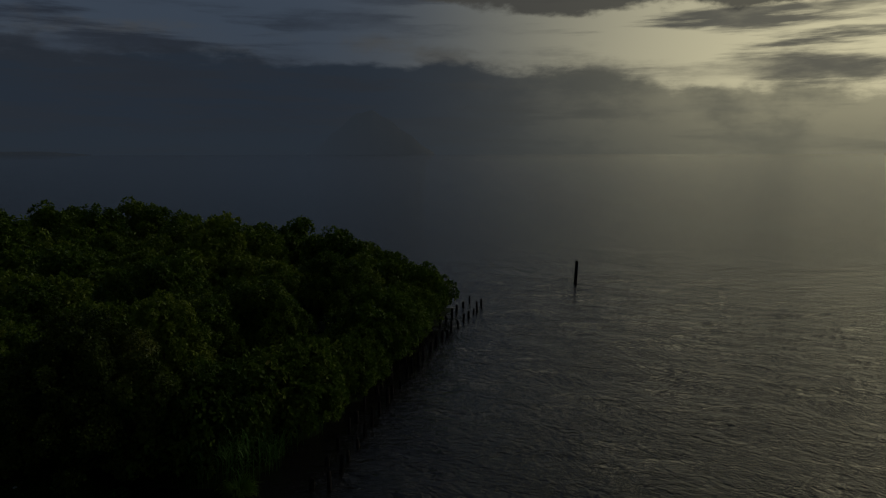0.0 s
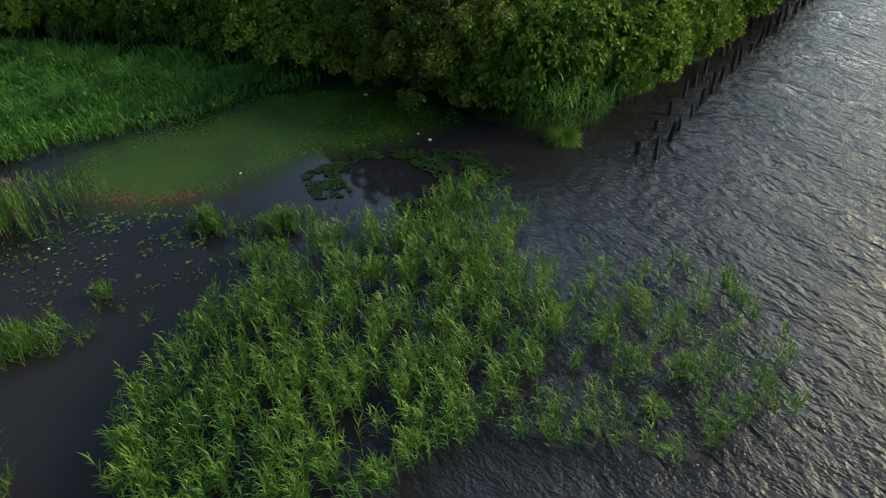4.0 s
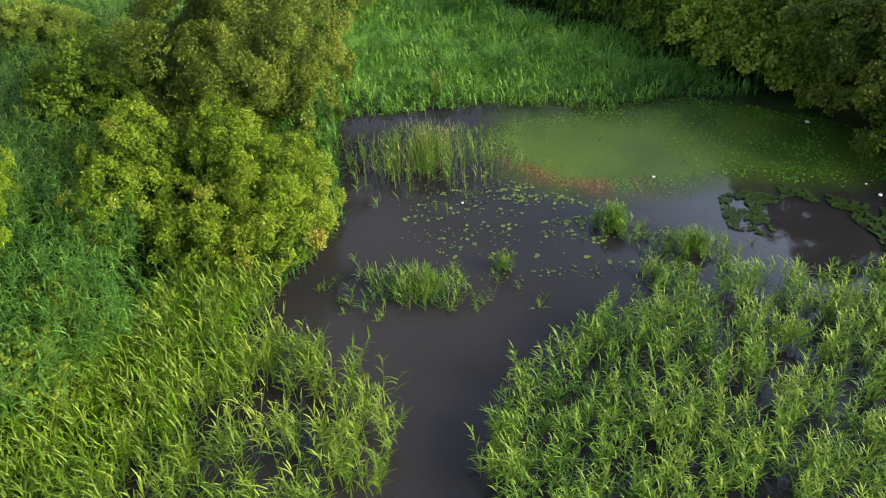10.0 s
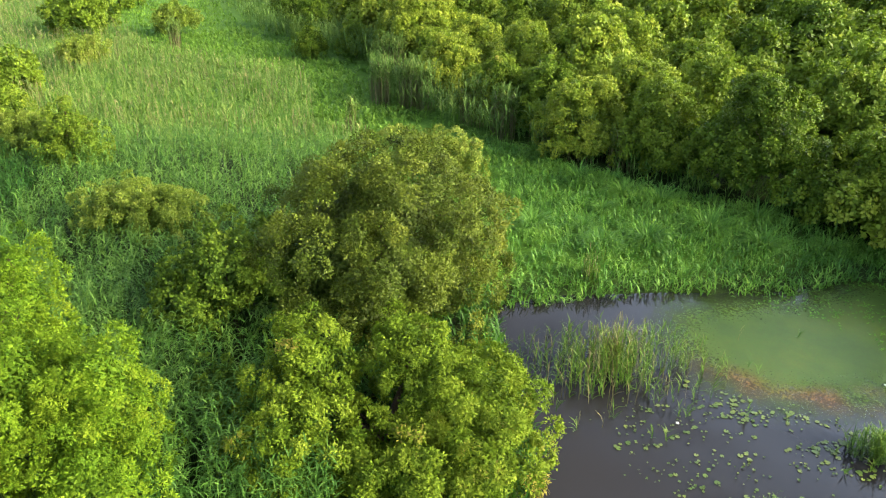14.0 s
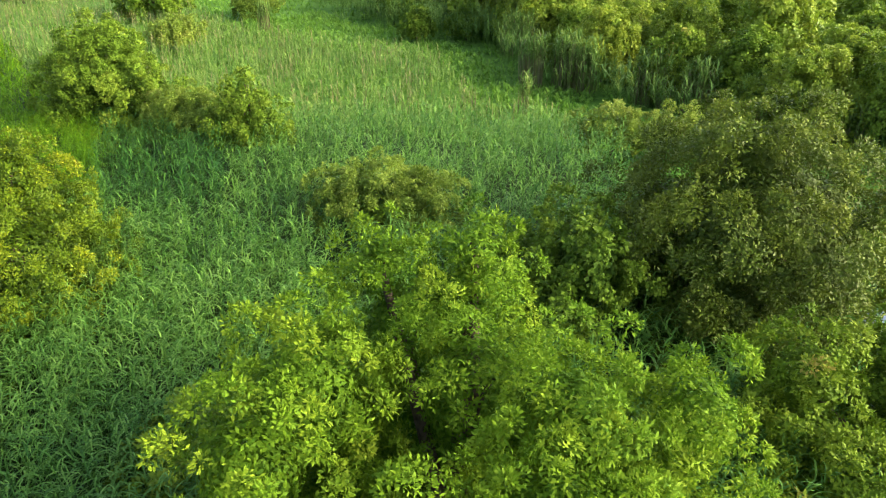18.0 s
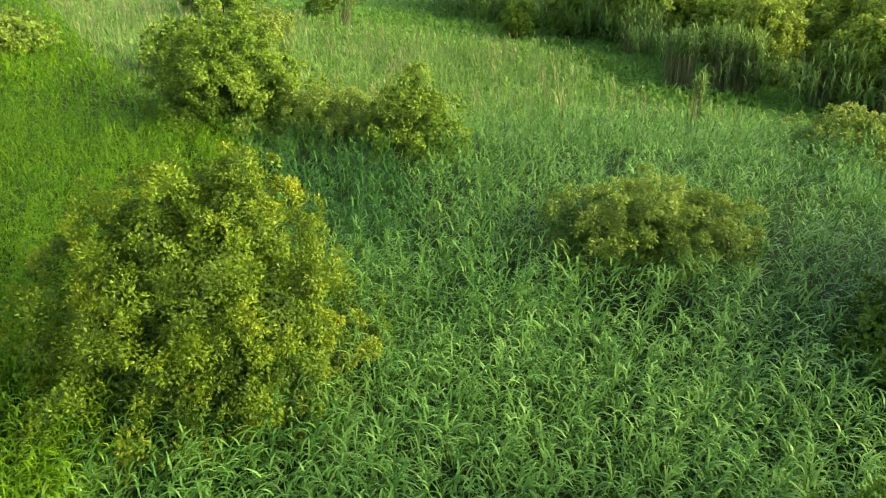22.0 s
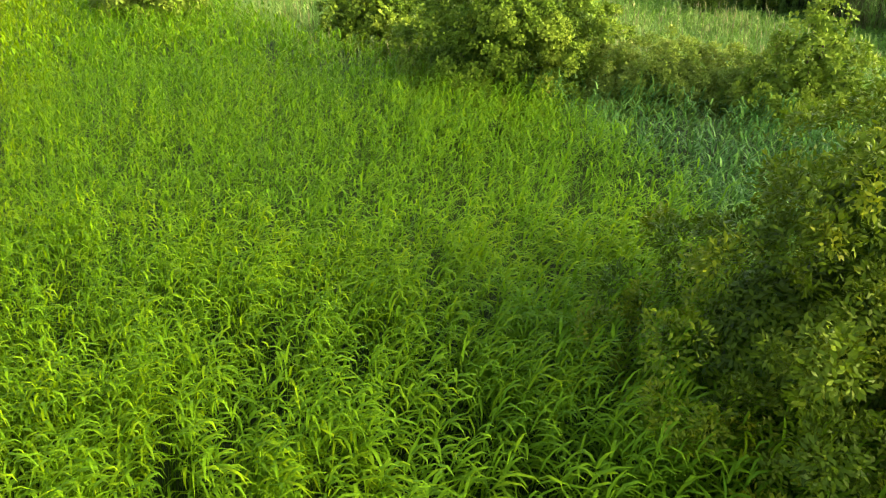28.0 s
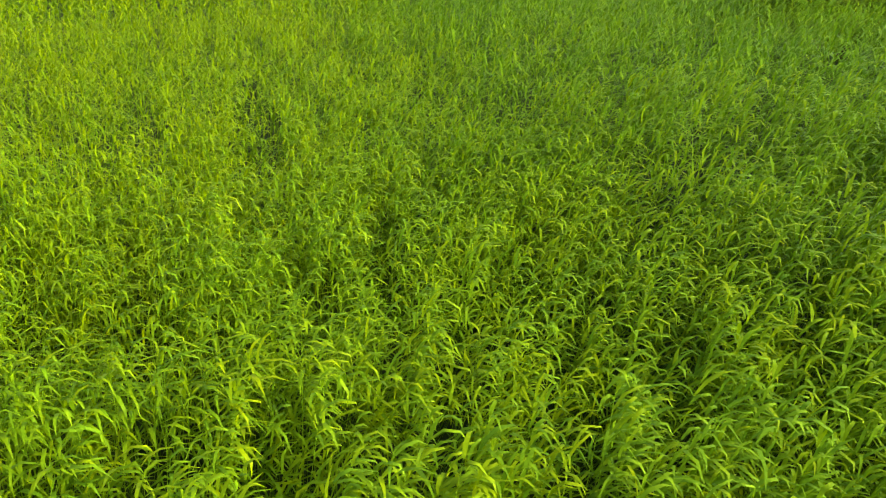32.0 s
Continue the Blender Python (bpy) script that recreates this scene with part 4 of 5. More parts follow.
v, f, t = reeds(p, ground_z(p), grass_top(p), 8, 0.36, 0.024, 0.24, 0.5, 2.2, 0.85, yellowing(p), 0.66, 2, 0.8, (0.86, 1.08), 0.010)
stuff("tall_grass", fast_mesh("mid_tall_grass", v, f, M_SEDGE, t), "tall yellow-green marsh grass across the field", "grass")
p = scatter(PALE, 11, lambda q: ~near_path(q, 18) & (q[:, 1] > -22) & (rng.uniform(0, 1, len(q)) < np.where(q[:, 0] < -72, 0.35, 1.0)), 52)
v, f, t = reeds(p, ground_z(p), 1.6, 5, 0.46, 0.050, 0.14, 0.5, 2.0, 1.0, yellowing(p), 0.6, 2, 1.2, (0.85, 1.1))
stuff("tall_grass", fast_mesh("far_tall_grass", v, f, M_SEDGE, t), "tall pale yellow-green grass at the field's far side", "grass")
p = scatter(DARK, 36, lambda q: near_path(q, 10), 43)
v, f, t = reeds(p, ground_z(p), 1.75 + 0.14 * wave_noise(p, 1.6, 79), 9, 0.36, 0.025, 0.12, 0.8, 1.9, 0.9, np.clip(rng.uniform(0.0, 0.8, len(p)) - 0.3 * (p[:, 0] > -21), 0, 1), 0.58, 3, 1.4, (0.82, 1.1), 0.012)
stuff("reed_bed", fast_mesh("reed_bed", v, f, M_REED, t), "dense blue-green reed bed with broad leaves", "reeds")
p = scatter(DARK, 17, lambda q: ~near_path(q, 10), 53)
# tint drops beside the pale grass: that strip's shade is put into the colour
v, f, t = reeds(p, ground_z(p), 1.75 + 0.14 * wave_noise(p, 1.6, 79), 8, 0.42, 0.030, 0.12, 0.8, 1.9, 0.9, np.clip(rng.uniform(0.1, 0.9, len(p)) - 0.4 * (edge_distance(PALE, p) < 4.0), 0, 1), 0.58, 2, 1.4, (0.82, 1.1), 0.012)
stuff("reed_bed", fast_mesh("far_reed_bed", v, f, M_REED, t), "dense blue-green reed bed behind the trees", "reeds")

p = scatter(REAR, 1.0, None, 57)
v, f, t = reeds(p, ground_z(p), 1.7, 5, 0.8, 0.16, 0.12, 0.8, 1.9, 1.1, None, 0.35, 2, 1.6)
stuff("tall_grass", fast_mesh("rear_tall_grass", v, f, M_SEDGE, t), "tall green marsh grass on the near side of the field", "grass")

BAND = [(-45.0, 6.2), (-43.4, 8.0), (-40.4, 11.9), (-37.0, 14.6), (-34.3, 16.8), (-31.5, 18.4), (-33.5, 20.6), (-38.6, 20.4), (-42, 22.9), (-45.8, 25.6), (-48, 25.7), (-54, 23.9), (-61.7, 22.6), (-80, 27), (-112, 36), (-112, 20), (-58, 8)]
p = scatter(BAND, 9, lambda q: rng.uniform(0, 1, len(q)) < np.where(q[:, 0] < -66, 0.4, 1.0), 44)
v, f, t = reeds(p, ground_z(p), 0.85 + 0.3 * wave_noise(p, 4.0, 81), 5, 0.40, 0.034, 0.14, 3.0, 1.4, 1.2, None, 0.3, 2, 2.4)
stuff("sparse_reeds", fast_mesh("sparse_reeds", v, f, M_PALE_REED, t), "thin pale reeds between meadow and reed bed", "reeds")
p = scatter(BAND, 6, lambda q: wave_noise(q, 4.0, 19) > 0.1, 45)
v, f, t = reeds(p, ground_z(p), 1.25 + 0.3 * wave_noise(p, 3.0, 82), 2, 0.35, 0.024, 0.10, 3.0, 0.8, 1.3, None, 0.5, 2, 1.6)
stuff("dry_stalks", fast_mesh("dry_stalks", v, f, M_STRAW, t), "straw-coloured dry reed stalks", "reeds")

GLADE = [(-70, 24.4), (-104, 36), (-104, 48), (-77, 37), (-61, 31), (-56, 31), (-51, 30.5), (-45.6, 28.6), (-41, 25.6), (-36, 26), (-33.2, 20.6), (-38.6, 20.4), (-42, 22.9), (-45.8, 25.6), (-48, 25.7), (-54, 23.9), (-61.7, 22.6)]
p = scatter(GLADE, 18, lambda q: rng.uniform(0, 1, len(q)) < np.where(q[:, 0] < -66, 0.35, 1.0), 46)
v, f, t = reeds(p, ground_z(p), 0.12, 3, 0.30, 0.07, 0.2, 3.0, 1.0, 1.1, None, 0.0, 2, 3.0)
stuff("short_grass", fast_mesh("short_grass", v, f, M_LIGHT_GRASS, t), "short light green grass of the glade", "grass")

OPEN = [(-112, 18), (-58, 9), (-41, 14), (-33, 18), (-26, 22.5), (-27, 25.5), (-33, 29), (-46, 35), (-112, 64)]
p = scatter(OPEN, 3.0, lambda q: rng.uniform(0, 1, len(q)) < np.where(q[:, 0] < -66, 0.3, 1.0), 58)
v, f, t = reeds(p, ground_z(p), 0.2, 4, 0.40, 0.10, 0.2, 3.0, 1.2, 0.9, None, 0.0, 2, 3.0)
stuff("rough_grass", fast_mesh("rough_grass", v, f, M_LIGHT_GRASS, t), "low rough grass between glade, reeds and wood", "grass")

BELT = [(-100, 62), (-64, 38), (-50, 35), (-46, 33), (-40, 27.5), (-35, 27), (-31, 25.5), (-26, 24.6), (-29, 24.4), (-33.5, 24.8), (-37.2, 25.0), (-41.2, 26.4), (-45.6, 30), (-52, 31.2), (-62, 31.8), (-78, 38), (-102, 50)]
p = scatter(BELT, 13, lambda q: (wave_noise(q, 2.6, 73) > -0.55) & (rng.uniform(0, 1, len(q)) < np.where(q[:, 0] < -62, 0.4, 1.0)), 47)
v, f, t = reeds(p, ground_z(p), 1.75 + 0.6 * wave_noise(p, 4.0, 71), 6, 0.55, 0.045, 0.10, 3.0, 1.3, 1.2, np.clip(0.5 + 0.4 * wave_noise(p, 3.0, 72) + rng.normal(0, 0.15, len(p)), 0, 1), 0.35, 2, 2.4)
stuff("reed_belt", fast_mesh("reed_belt", v, f, M_PALE_REED, t), "tall reeds in front of the wood", "reeds")


def old_reeds(x, y, rx, ry, count, height, seed):
    r = np.random.default_rng(seed)
    a, d = r.uniform(0, 6.2832, count), np.sqrt(r.uniform(0, 1, count))
    q = np.column_stack([np.cos(a) * d * rx, np.sin(a) * d * ry])
    root = tagged(new("reed_thicket"), "thicket of tall reeds with bare straw stems and green tops", "reeds", "reed thickets before the wood")
    root.matrix_basis = Matrix.Translation((x, y, float(ground_z(np.array([[x, y]]))[0])))
    v, f, t = reeds(q, np.zeros(count), height, 1, 0.3, 0.04, 0.05, 0.8, 0.8, 1.3, None, 0.5, 2, 2.5)
    v2, f2, t2 = blades(np.column_stack([q, np.zeros(count)]), r.uniform(0, 6.28, count), np.full(count, 1.52), np.full(count, height * 0.75), np.full(count, 0.045), np.zeros(count), 2, r.uniform(0.2, 1.0, count))
    new("dead_growth", fast_mesh("straw", *merge((v, f, t), (v2, f2, t2))[:2], M_STRAW)).parent = root
    v, f, t = reeds(q, np.zeros(count), height * 1.08, 6, 0.5, 0.05, 0.06, 0.8, 1.5, 1.2, None, 0.6, 2, 2.0)
    new("green_top", fast_mesh("green_top", v, f, M_PALE_REED, t)).parent = root
    return root


for k, (x, y, rx, ry, count, hgt) in enumerate([(-39.4, 25.4, 0.7, 0.5, 70, 2.3), (-38.0, 26.2, 0.8, 0.5, 80, 2.4), (-36.8, 26.4, 0.5, 0.4, 50, 2.2), (-31.0, 25.8, 0.7, 0.4, 60, 2.1), (-26.6, 25.6, 0.8, 0.4, 70, 1.9), (-44.5, 30.6, 1.2, 0.6, 80, 2.2), (-33.4, 26.4, 1.0, 0.5, 80, 2.1), (-36.3, 21.0, 0.25, 0.25, 18, 1.7), (-28.6, 26.0, 0.9, 0.4, 70, 1.8), (-24.6, 26.0, 0.7, 0.4, 50, 1.6), (-61.8, 24.8, 0.5, 0.4, 40, 1.8)]):
    old_reeds(x, y, rx, ry, count, hgt, 300 + k)

FOOT = [(-34, 26.4), (-27, 25.0), (-21, 25.4), (-15, 25.4), (-11.5, 25.3), (-11.5, 26.4), (-16, 27.2), (-21, 27.4), (-27, 27.4), (-34, 28.6)]
p = scatter(FOOT, 16, lambda q: wave_noise(q, 2.4, 75) > -0.5, 60)
v, f, t = reeds(p, ground_z(p), 1.0 + 0.45 * wave_noise(p, 3.0, 76), 6, 0.5, 0.036, 0.14, 3.0, 1.5, 1.15, None, 0.25, 2, 2.4)
stuff("wood_edge_reeds", fast_mesh("wood_edge_reeds", v, f, M_REED, t), "dark green reeds and sedge at the wood's foot", "reeds")

LUSH = [(-20.8, 14.4), (-19.4, 16.6), (-17.6, 18.9), (-15.4, 20.9), (-14.3, 23.4), (-12.0, 25.2), (-15, 26), (-21, 25.6), (-26.5, 24.5), (-31, 25), (-33.5, 21.5), (-30, 18), (-27, 13.5), (-24, 13)]
p = scatter(LUSH, 48, None, 48)
v, f, t = reeds(p, ground_z(p), 0.30 + 0.12 * wave_noise(p, 2.2, 83), 4, 0.26, 0.040, 0.2, 3.0, 1.3, 1.1, np.clip(0.5 + 0.3 * wave_noise(p, 3.0, 84) + rng.normal(0, 0.18, len(p)), 0, 1), 0.1, 2, 3.0)
stuff("meadow_plants", fast_mesh("meadow_plants", v, f, M_MEADOW, t), "lush low green marsh plants at the pond's head", "grass")

BANKSIDE = [(-16.2, 10.4), (-18.3, 11.8), (-20.2, 13.3), (-21.2, 14.5), (-24, 13), (-27, 13.5), (-24, 10), (-21, 8.8), (-16.8, 4.0), (-15.4, 5), (-15.2, 8.2)]
p = scatter(BANKSIDE, 22, None, 54)
v, f, t = reeds(p, ground_z(p), 0.7, 6, 0.42, 0.045, 0.2, 3.0, 1.4, 1.2, rng.uniform(0.0, 0.35, len(p)), 0.1, 2, 3.0)
stuff("bank_plants", fast_mesh("bank_plants", v, f, M_MEADOW, t), "dark green plants under the trees by the pond", "grass")


def tussock(label, x, y, size, count, seed, mat, rise=0.9):
    r = np.random.default_rng(seed)
    a = r.uniform(0, 6.2832, count)
    d = r.uniform(0, 0.25, count) * size
    base = np.column_stack([np.cos(a) * d, np.sin(a) * d, np.zeros(count)])
    v, f, t = blades(base, a + r.normal(0, 0.4, count), r.uniform(rise, 1.5, count), size * r.uniform(0.55, 1.1, count), np.full(count, 0.024), r.uniform(1.4, 2.6, count), 4, r.uniform(0.2, 0.9, count))
    ob = tagged(new("grass_tussock", fast_mesh("grass_tussock", v, f, mat, t)), label, "grass tussock", "arching grass tussocks")
    ob.matrix_basis = Matrix.Translation((x, y, float(ground_z(np.array([[x, y]]))[0])))
    return ob


TUSSOCKS = [(-24.3, 17.6, 1.1), (-22.2, 19.9, 0.9), (-20.9, 19.2, 1.1), (-20.1, 20.7, 1.2), (-23.5, 18.8, 1.2), (-19.0, 22.8, 1.5), (-22.9, 23.6, 1.1), (-21.5, 23.9, 1.3), (-25.0, 23.6, 1.3), (-28.0, 24.7, 1.3), (-18.2, 24.9, 1.4), (-17.2, 23.0, 1.1), (-26.6, 24.0, 0.9), (-24.0, 24.4, 1.0), (-29.4, 23.4, 0.9), (-15.6, 24.4, 1.0), (-26.8, 20.0, 0.8), (-25.4, 20.8, 0.8), (-22.6, 21.8, 0.8), (-27.6, 22.0, 0.8), (-14.6, 25.0, 0.9)]
for k, (x, y, s) in enumerate(TUSSOCKS):
    tussock("arching green grass tussock in the lush meadow", x, y, s, 380, 200 + k, M_MEADOW, 0.5)
tussock("rounded yellow-green grass tussock at the shore's tip", -2.9, 23.3, 0.85, 700, 230, M_WATER_REED, 0.2)
SHORE = [(-5.4, 24.0), (-4.4, 23.6), (-2.9, 23.2), (-1.5, 25.0), (-0.2, 28.0), (1.4, 32.0), (3.0, 37.0), (0.4, 39.6), (-3.4, 34.4), (-5.6, 30.0), (-6.2, 26.4)]
p = scatter(SHORE, 20, lambda q: wave_noise(q, 3.0, 85) > -0.6, 55)
v, f, t = reeds(p, ground_z(p), 1.5 + 0.35 * wave_noise(p, 3.0, 86), 6, 0.45, 0.036, 0.1, 0.8, 1.5, 1.2, None, 0.3, 2, 2.0)
stuff("shore_reeds", fast_mesh("shore_reeds", v, f, M_REED, t), "tall fresh green reeds on the wooded shore", "reeds")
R = np.random.default_rng(31)
low = tree("shore_shrub", "low green shrub hanging over the lake's edge", "bush", round_lobes(1.3, 1.7, 5, R), 0.12, M_WOOD_LEAF, (0, 0, -50), 0.05, 90, 0.34, 0.24, group="shrubs along the shore")
lit = tree("shore_shrub", "low light green shrub hanging over the lake's edge", "bush", round_lobes(1.2, 1.9, 5, R), 0.12, M_WILLOW, (0, 0, -50), 0.05, 91, 0.34, 0.24, group="shrubs along the shore")
EDGE = np.array([(-7.6, 25.4), (-4.9, 25.2), (-1.0, 28.6), (1.1, 32.2), (3.0, 38.2), (5.2, 44.2), (6.9, 49.6), (5.0, 57.0), (1.2, 66.5), (-4.2, 77.5)])
lengths = np.concatenate([[0], np.cumsum(np.hypot(*np.diff(EDGE, axis=0).T))])
for k, u in enumerate(np.arange(0, lengths[-1], 1.2)):
    x, y = np.interp(u, lengths, EDGE[:, 0]) + R.uniform(-0.5, 0.5), np.interp(u, lengths, EDGE[:, 1]) + R.uniform(-0.4, 0.4)
    g = float(R.uniform(0.85, 1.5))
    copy_thing(low if R.uniform() < 0.4 else lit, pose(x, y, 0.05, 0, 0, R.uniform(0, 360)) @ Matrix.Diagonal((g, g, g * R.uniform(0.8, 1.3), 1)))
for k, (x, y) in enumerate([(-4.2, 30.6), (-2.2, 32.0), (-0.2, 35.2), (-1.4, 29.8), (-4.4, 27.6), (1.2, 37.6), (-2.6, 34.2), (-10.2, 26.2), (-12.4, 26.0), (-14.8, 26.2), (-17.0, 26.4), (-33, 27.8), (-37, 29.4), (-41, 30.6), (-6.5, 25.4)]):
    g = float(R.uniform(0.9, 1.3))
    copy_thing(low, pose(x, y, 0.1, 0, 0, R.uniform(0, 360)) @ Matrix.Diagonal((g, g, g, 1)))
for root in (low, lit):
    for o in (*root.children_recursive, root):
        bpy.data.objects.remove(o)

# ---- reeds standing in the water ----
STAND = [(-7.9, 6.6), (-9.1, 8.4), (-9.6, 10.4), (-9.4, 12.4), (-9.0, 14.2), (-8.0, 15.6), (-6.5, 17.2), (-4.8, 19.4), (-3.2, 18.2), (-2.4, 16.4), (-1.4, 15.0), (-0.9, 13.2), (-2.4, 10.6), (-4.2, 8.4), (-6.0, 6.6)]
p, tone = clustered(STAND, 12.0, 1.9, 0.07, lambda q: wave_noise(q, 1.3, 9) > -0.95, 49)
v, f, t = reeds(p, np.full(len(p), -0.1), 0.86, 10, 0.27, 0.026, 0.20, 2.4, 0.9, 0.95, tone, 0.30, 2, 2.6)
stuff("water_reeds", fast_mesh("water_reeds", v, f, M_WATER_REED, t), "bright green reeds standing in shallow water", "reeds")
THIN = [(-0.9, 13.2), (-1.4, 15.0), (-2.4, 16.4), (-1.2, 17.4), (2.3, 17.2), (3.3, 16.0), (3.6, 13.4), (1.4, 11.2), (-1.0, 10.6), (-2.4, 10.6)]
p, tone = clustered(THIN, 8.0, 2.6, 0.10, lambda q: wave_noise(q, 1.8, 10) > -0.55 + 0.22 * np.maximum(0, q[:, 1] - 13.5), 50)
v, f, t = reeds(p, np.full(len(p), -0.12), 0.62, 8, 0.24, 0.024, 0.22, 2.4, 0.9, 0.9, tone, 0.30, 2, 2.6)
stuff("water_reeds", fast_mesh("thin_water_reeds", v, f, M_WATER_REED, t), "thin scattered reeds in open water", "reeds")
BANK = [(-15.4, 7.6), (-14.4, 6.9), (-12.5, 6.9), (-11.2, 7.4), (-9.7, 6.8), (-8.2, 5.6), (-7.8, 3.5), (-9.0, 0.0), (-12, -4), (-16, -4), (-16.6, 7.0)]
p, tone = clustered(BANK, 13.0, 2.6, 0.10, lambda q: wave_noise(q, 1.5, 13) > -0.75 + 0.25 * (q[:, 0] + 13.0) + 0.12 * np.maximum(0, q[:, 1] - 4.0), 51)
v, f, t = reeds(p, np.full(len(p), -0.05), 1.0, 9, 0.32, 0.027, 0.22, 2.4, 1.0, 1.0, np.clip(tone - 0.12, 0, 1), 0.24, 2, 2.4)
q = scatter([(-16.8, 7.0), (-14.8, 6.9), (-13.4, 5.6), (-12.6, 3.4), (-12.4, 0.0), (-13, -4), (-17, -4)], 30, lambda w: wave_noise(w, 1.5, 14) > -0.8, 59)
v2, f2, t2 = reeds(q, np.full(len(q), 0.0), 0.8, 8, 0.38, 0.026, 0.25, 2.4, 1.3, 1.0, np.clip(rng.normal(0.32, 0.2, len(q)), 0, 1), 0.1, 2, 2.4)
stuff("bank_grass", fast_mesh("bank_grass", v2, f2, M_SEDGE, t2), "dense yellow-green grass on the pond's bank", "grass")
stuff("bank_reeds", fast_mesh("bank_reeds", v, f, M_BANK_REED, t), "yellowish reeds along the pond's bank", "reeds")


def reed_clump(label, x, y, rx, ry, turn, count, height, seed, dry=0.0):
    r = np.random.default_rng(seed)
    a, d = r.uniform(0, 6.2832, count), np.abs(r.normal(0, 0.85, count))
    q = np.column_stack([np.cos(a) * d * rx, np.sin(a) * d * ry])
    tall = np.clip(1.15 - 0.45 * d, 0.35, 1.15) * r.uniform(0.7, 1.1, count)
    c, s = math.cos(radians(turn)), math.sin(radians(turn))
    q = q @ np.array([[c, s], [-s, c]])
    root = tagged(new("reed_clump"), label, "reeds", "reed clumps in the pond")
    root.matrix_basis = Matrix.Translation((x, y, 0))
    k = int(count * (1 - dry))
    v, f, t = reeds(q[:k], np.full(k, -0.15), height * tall[:k], 8, 0.28, 0.021, 0.18, 2.4, 1.0, 1.15, None, 0.15, 2, 2.5)
    ob = new("foliage", fast_mesh("clump_leaves", v, f, M_WATER_REED, t))
    ob.parent = root
    if k < count:
        v, f, t = reeds(q[k:], np.full(count - k, -0.15), height * 1.1 * tall[k:], 2, 0.3, 0.018, 0.08, 2.4, 0.7, 1.35, None, 0.4, 2, 2.5)
        ob = tagged(new("dead_growth", fast_mesh("clump_stalks", v, f, M_STRAW, t)), kind="stuff")
        ob.parent = root
    return root


reed_clump("tall clump of green and straw-coloured reeds in the pond", -17.0, 14.0, 1.9, 1.1, 52, 480, 1.3, 1, 0.35)
reed_clump("low green reed clump in dark pond water", -13.0, 10.0, 1.3, 0.55, 42, 190, 0.75, 2, 0.1)
reed_clump("single small reed tuft in the pond", -12.2, 12.1, 0.18, 0.18, 0, 18, 0.6, 3)
reed_clump("leafy green reed tuft at the duckweed's edge", -11.3, 15.4, 0.5, 0.4, 0, 110, 0.8, 4)
reed_clump("wide green reed tuft by the lily pads", -9.4, 16.0, 0.9, 0.45, 45, 130, 0.7, 5)
reed_clump("small reed tuft off the reed stand", -9.4, 14.4, 0.35, 0.3, 0, 30, 0.65, 6)
reed_clump("tall narrow reed tuft on the pond's far edge", -20.0, 17.3, 0.35, 0.3, 0, 60, 1.1, 7, 0.3)

# ---- posts ----
def post(name, label, x, y, height, radius, lean, turn, seed, group=""):
    r = np.random.default_rng(seed)
    rings = [(-0.6, 1.0), (0.0, 1.0), (0.3 * height, 0.95), (0.7 * height, 0.9), (0.96 * height, 0.8), (height, 0.45)]
    v, f, sides = [], [], 9
    for k, (z, s) in enumerate(rings):
        for j in range(sides):
            a = 6.2832 * j / sides
            w = radius * s * (1 + 0.16 * math.sin(2 * a + seed) + r.uniform(-0.08, 0.08))
            v.append((math.cos(a) * w, math.sin(a) * w, z + (r.uniform(-0.05, 0.05) if k >= 4 else 0)))
    f = [(k * sides + j, k * sides + (j + 1) % sides, (k + 1) * sides + (j + 1) % sides, (k + 1) * sides + j) for k in range(len(rings) - 1) for j in range(sides)]
    me = bpy.data.meshes.new(name)
    me.from_pydata(v, [], f + [tuple(range((len(rings) - 1) * sides, len(rings) * sides))])
    me.materials.append(M_POST)
    ob = tagged(new(name, me), label, "post", group)
    ob.matrix_basis = pose(x, y, 0, lean * math.cos(turn), lean * math.sin(turn), 0)
    return ob


r = np.random.default_rng(3)
rows = [(-0.4, 23.4), (10.3, 52.0), 21], [(0.1, 22.9), (11.0, 50.5), 25]
for (ax, ay), (bx, by), count in rows:
    for k in range(count):
        u = (k + r.uniform(-0.25, 0.25)) / (count - 1)
        bow = 0.8 * math.sin(3.14 * u)
        post("wooden_post", "dark weathered wooden post standing in the lake", ax + (bx - ax) * u - bow, ay + (by - ay) * u + bow * 0.3, float(r.uniform(0.3, 0.8)), float(r.uniform(0.06, 0.10)), float(r.uniform(0, 7)), float(r.uniform(0, 6.28)), int(r.integers(1e6)), "posts along the shore")
post("mooring_pole", "tall dark leaning wooden pole alone in the lake", 20.9, 58.6, 2.0, 0.13, 3.0, 1.0, 9)

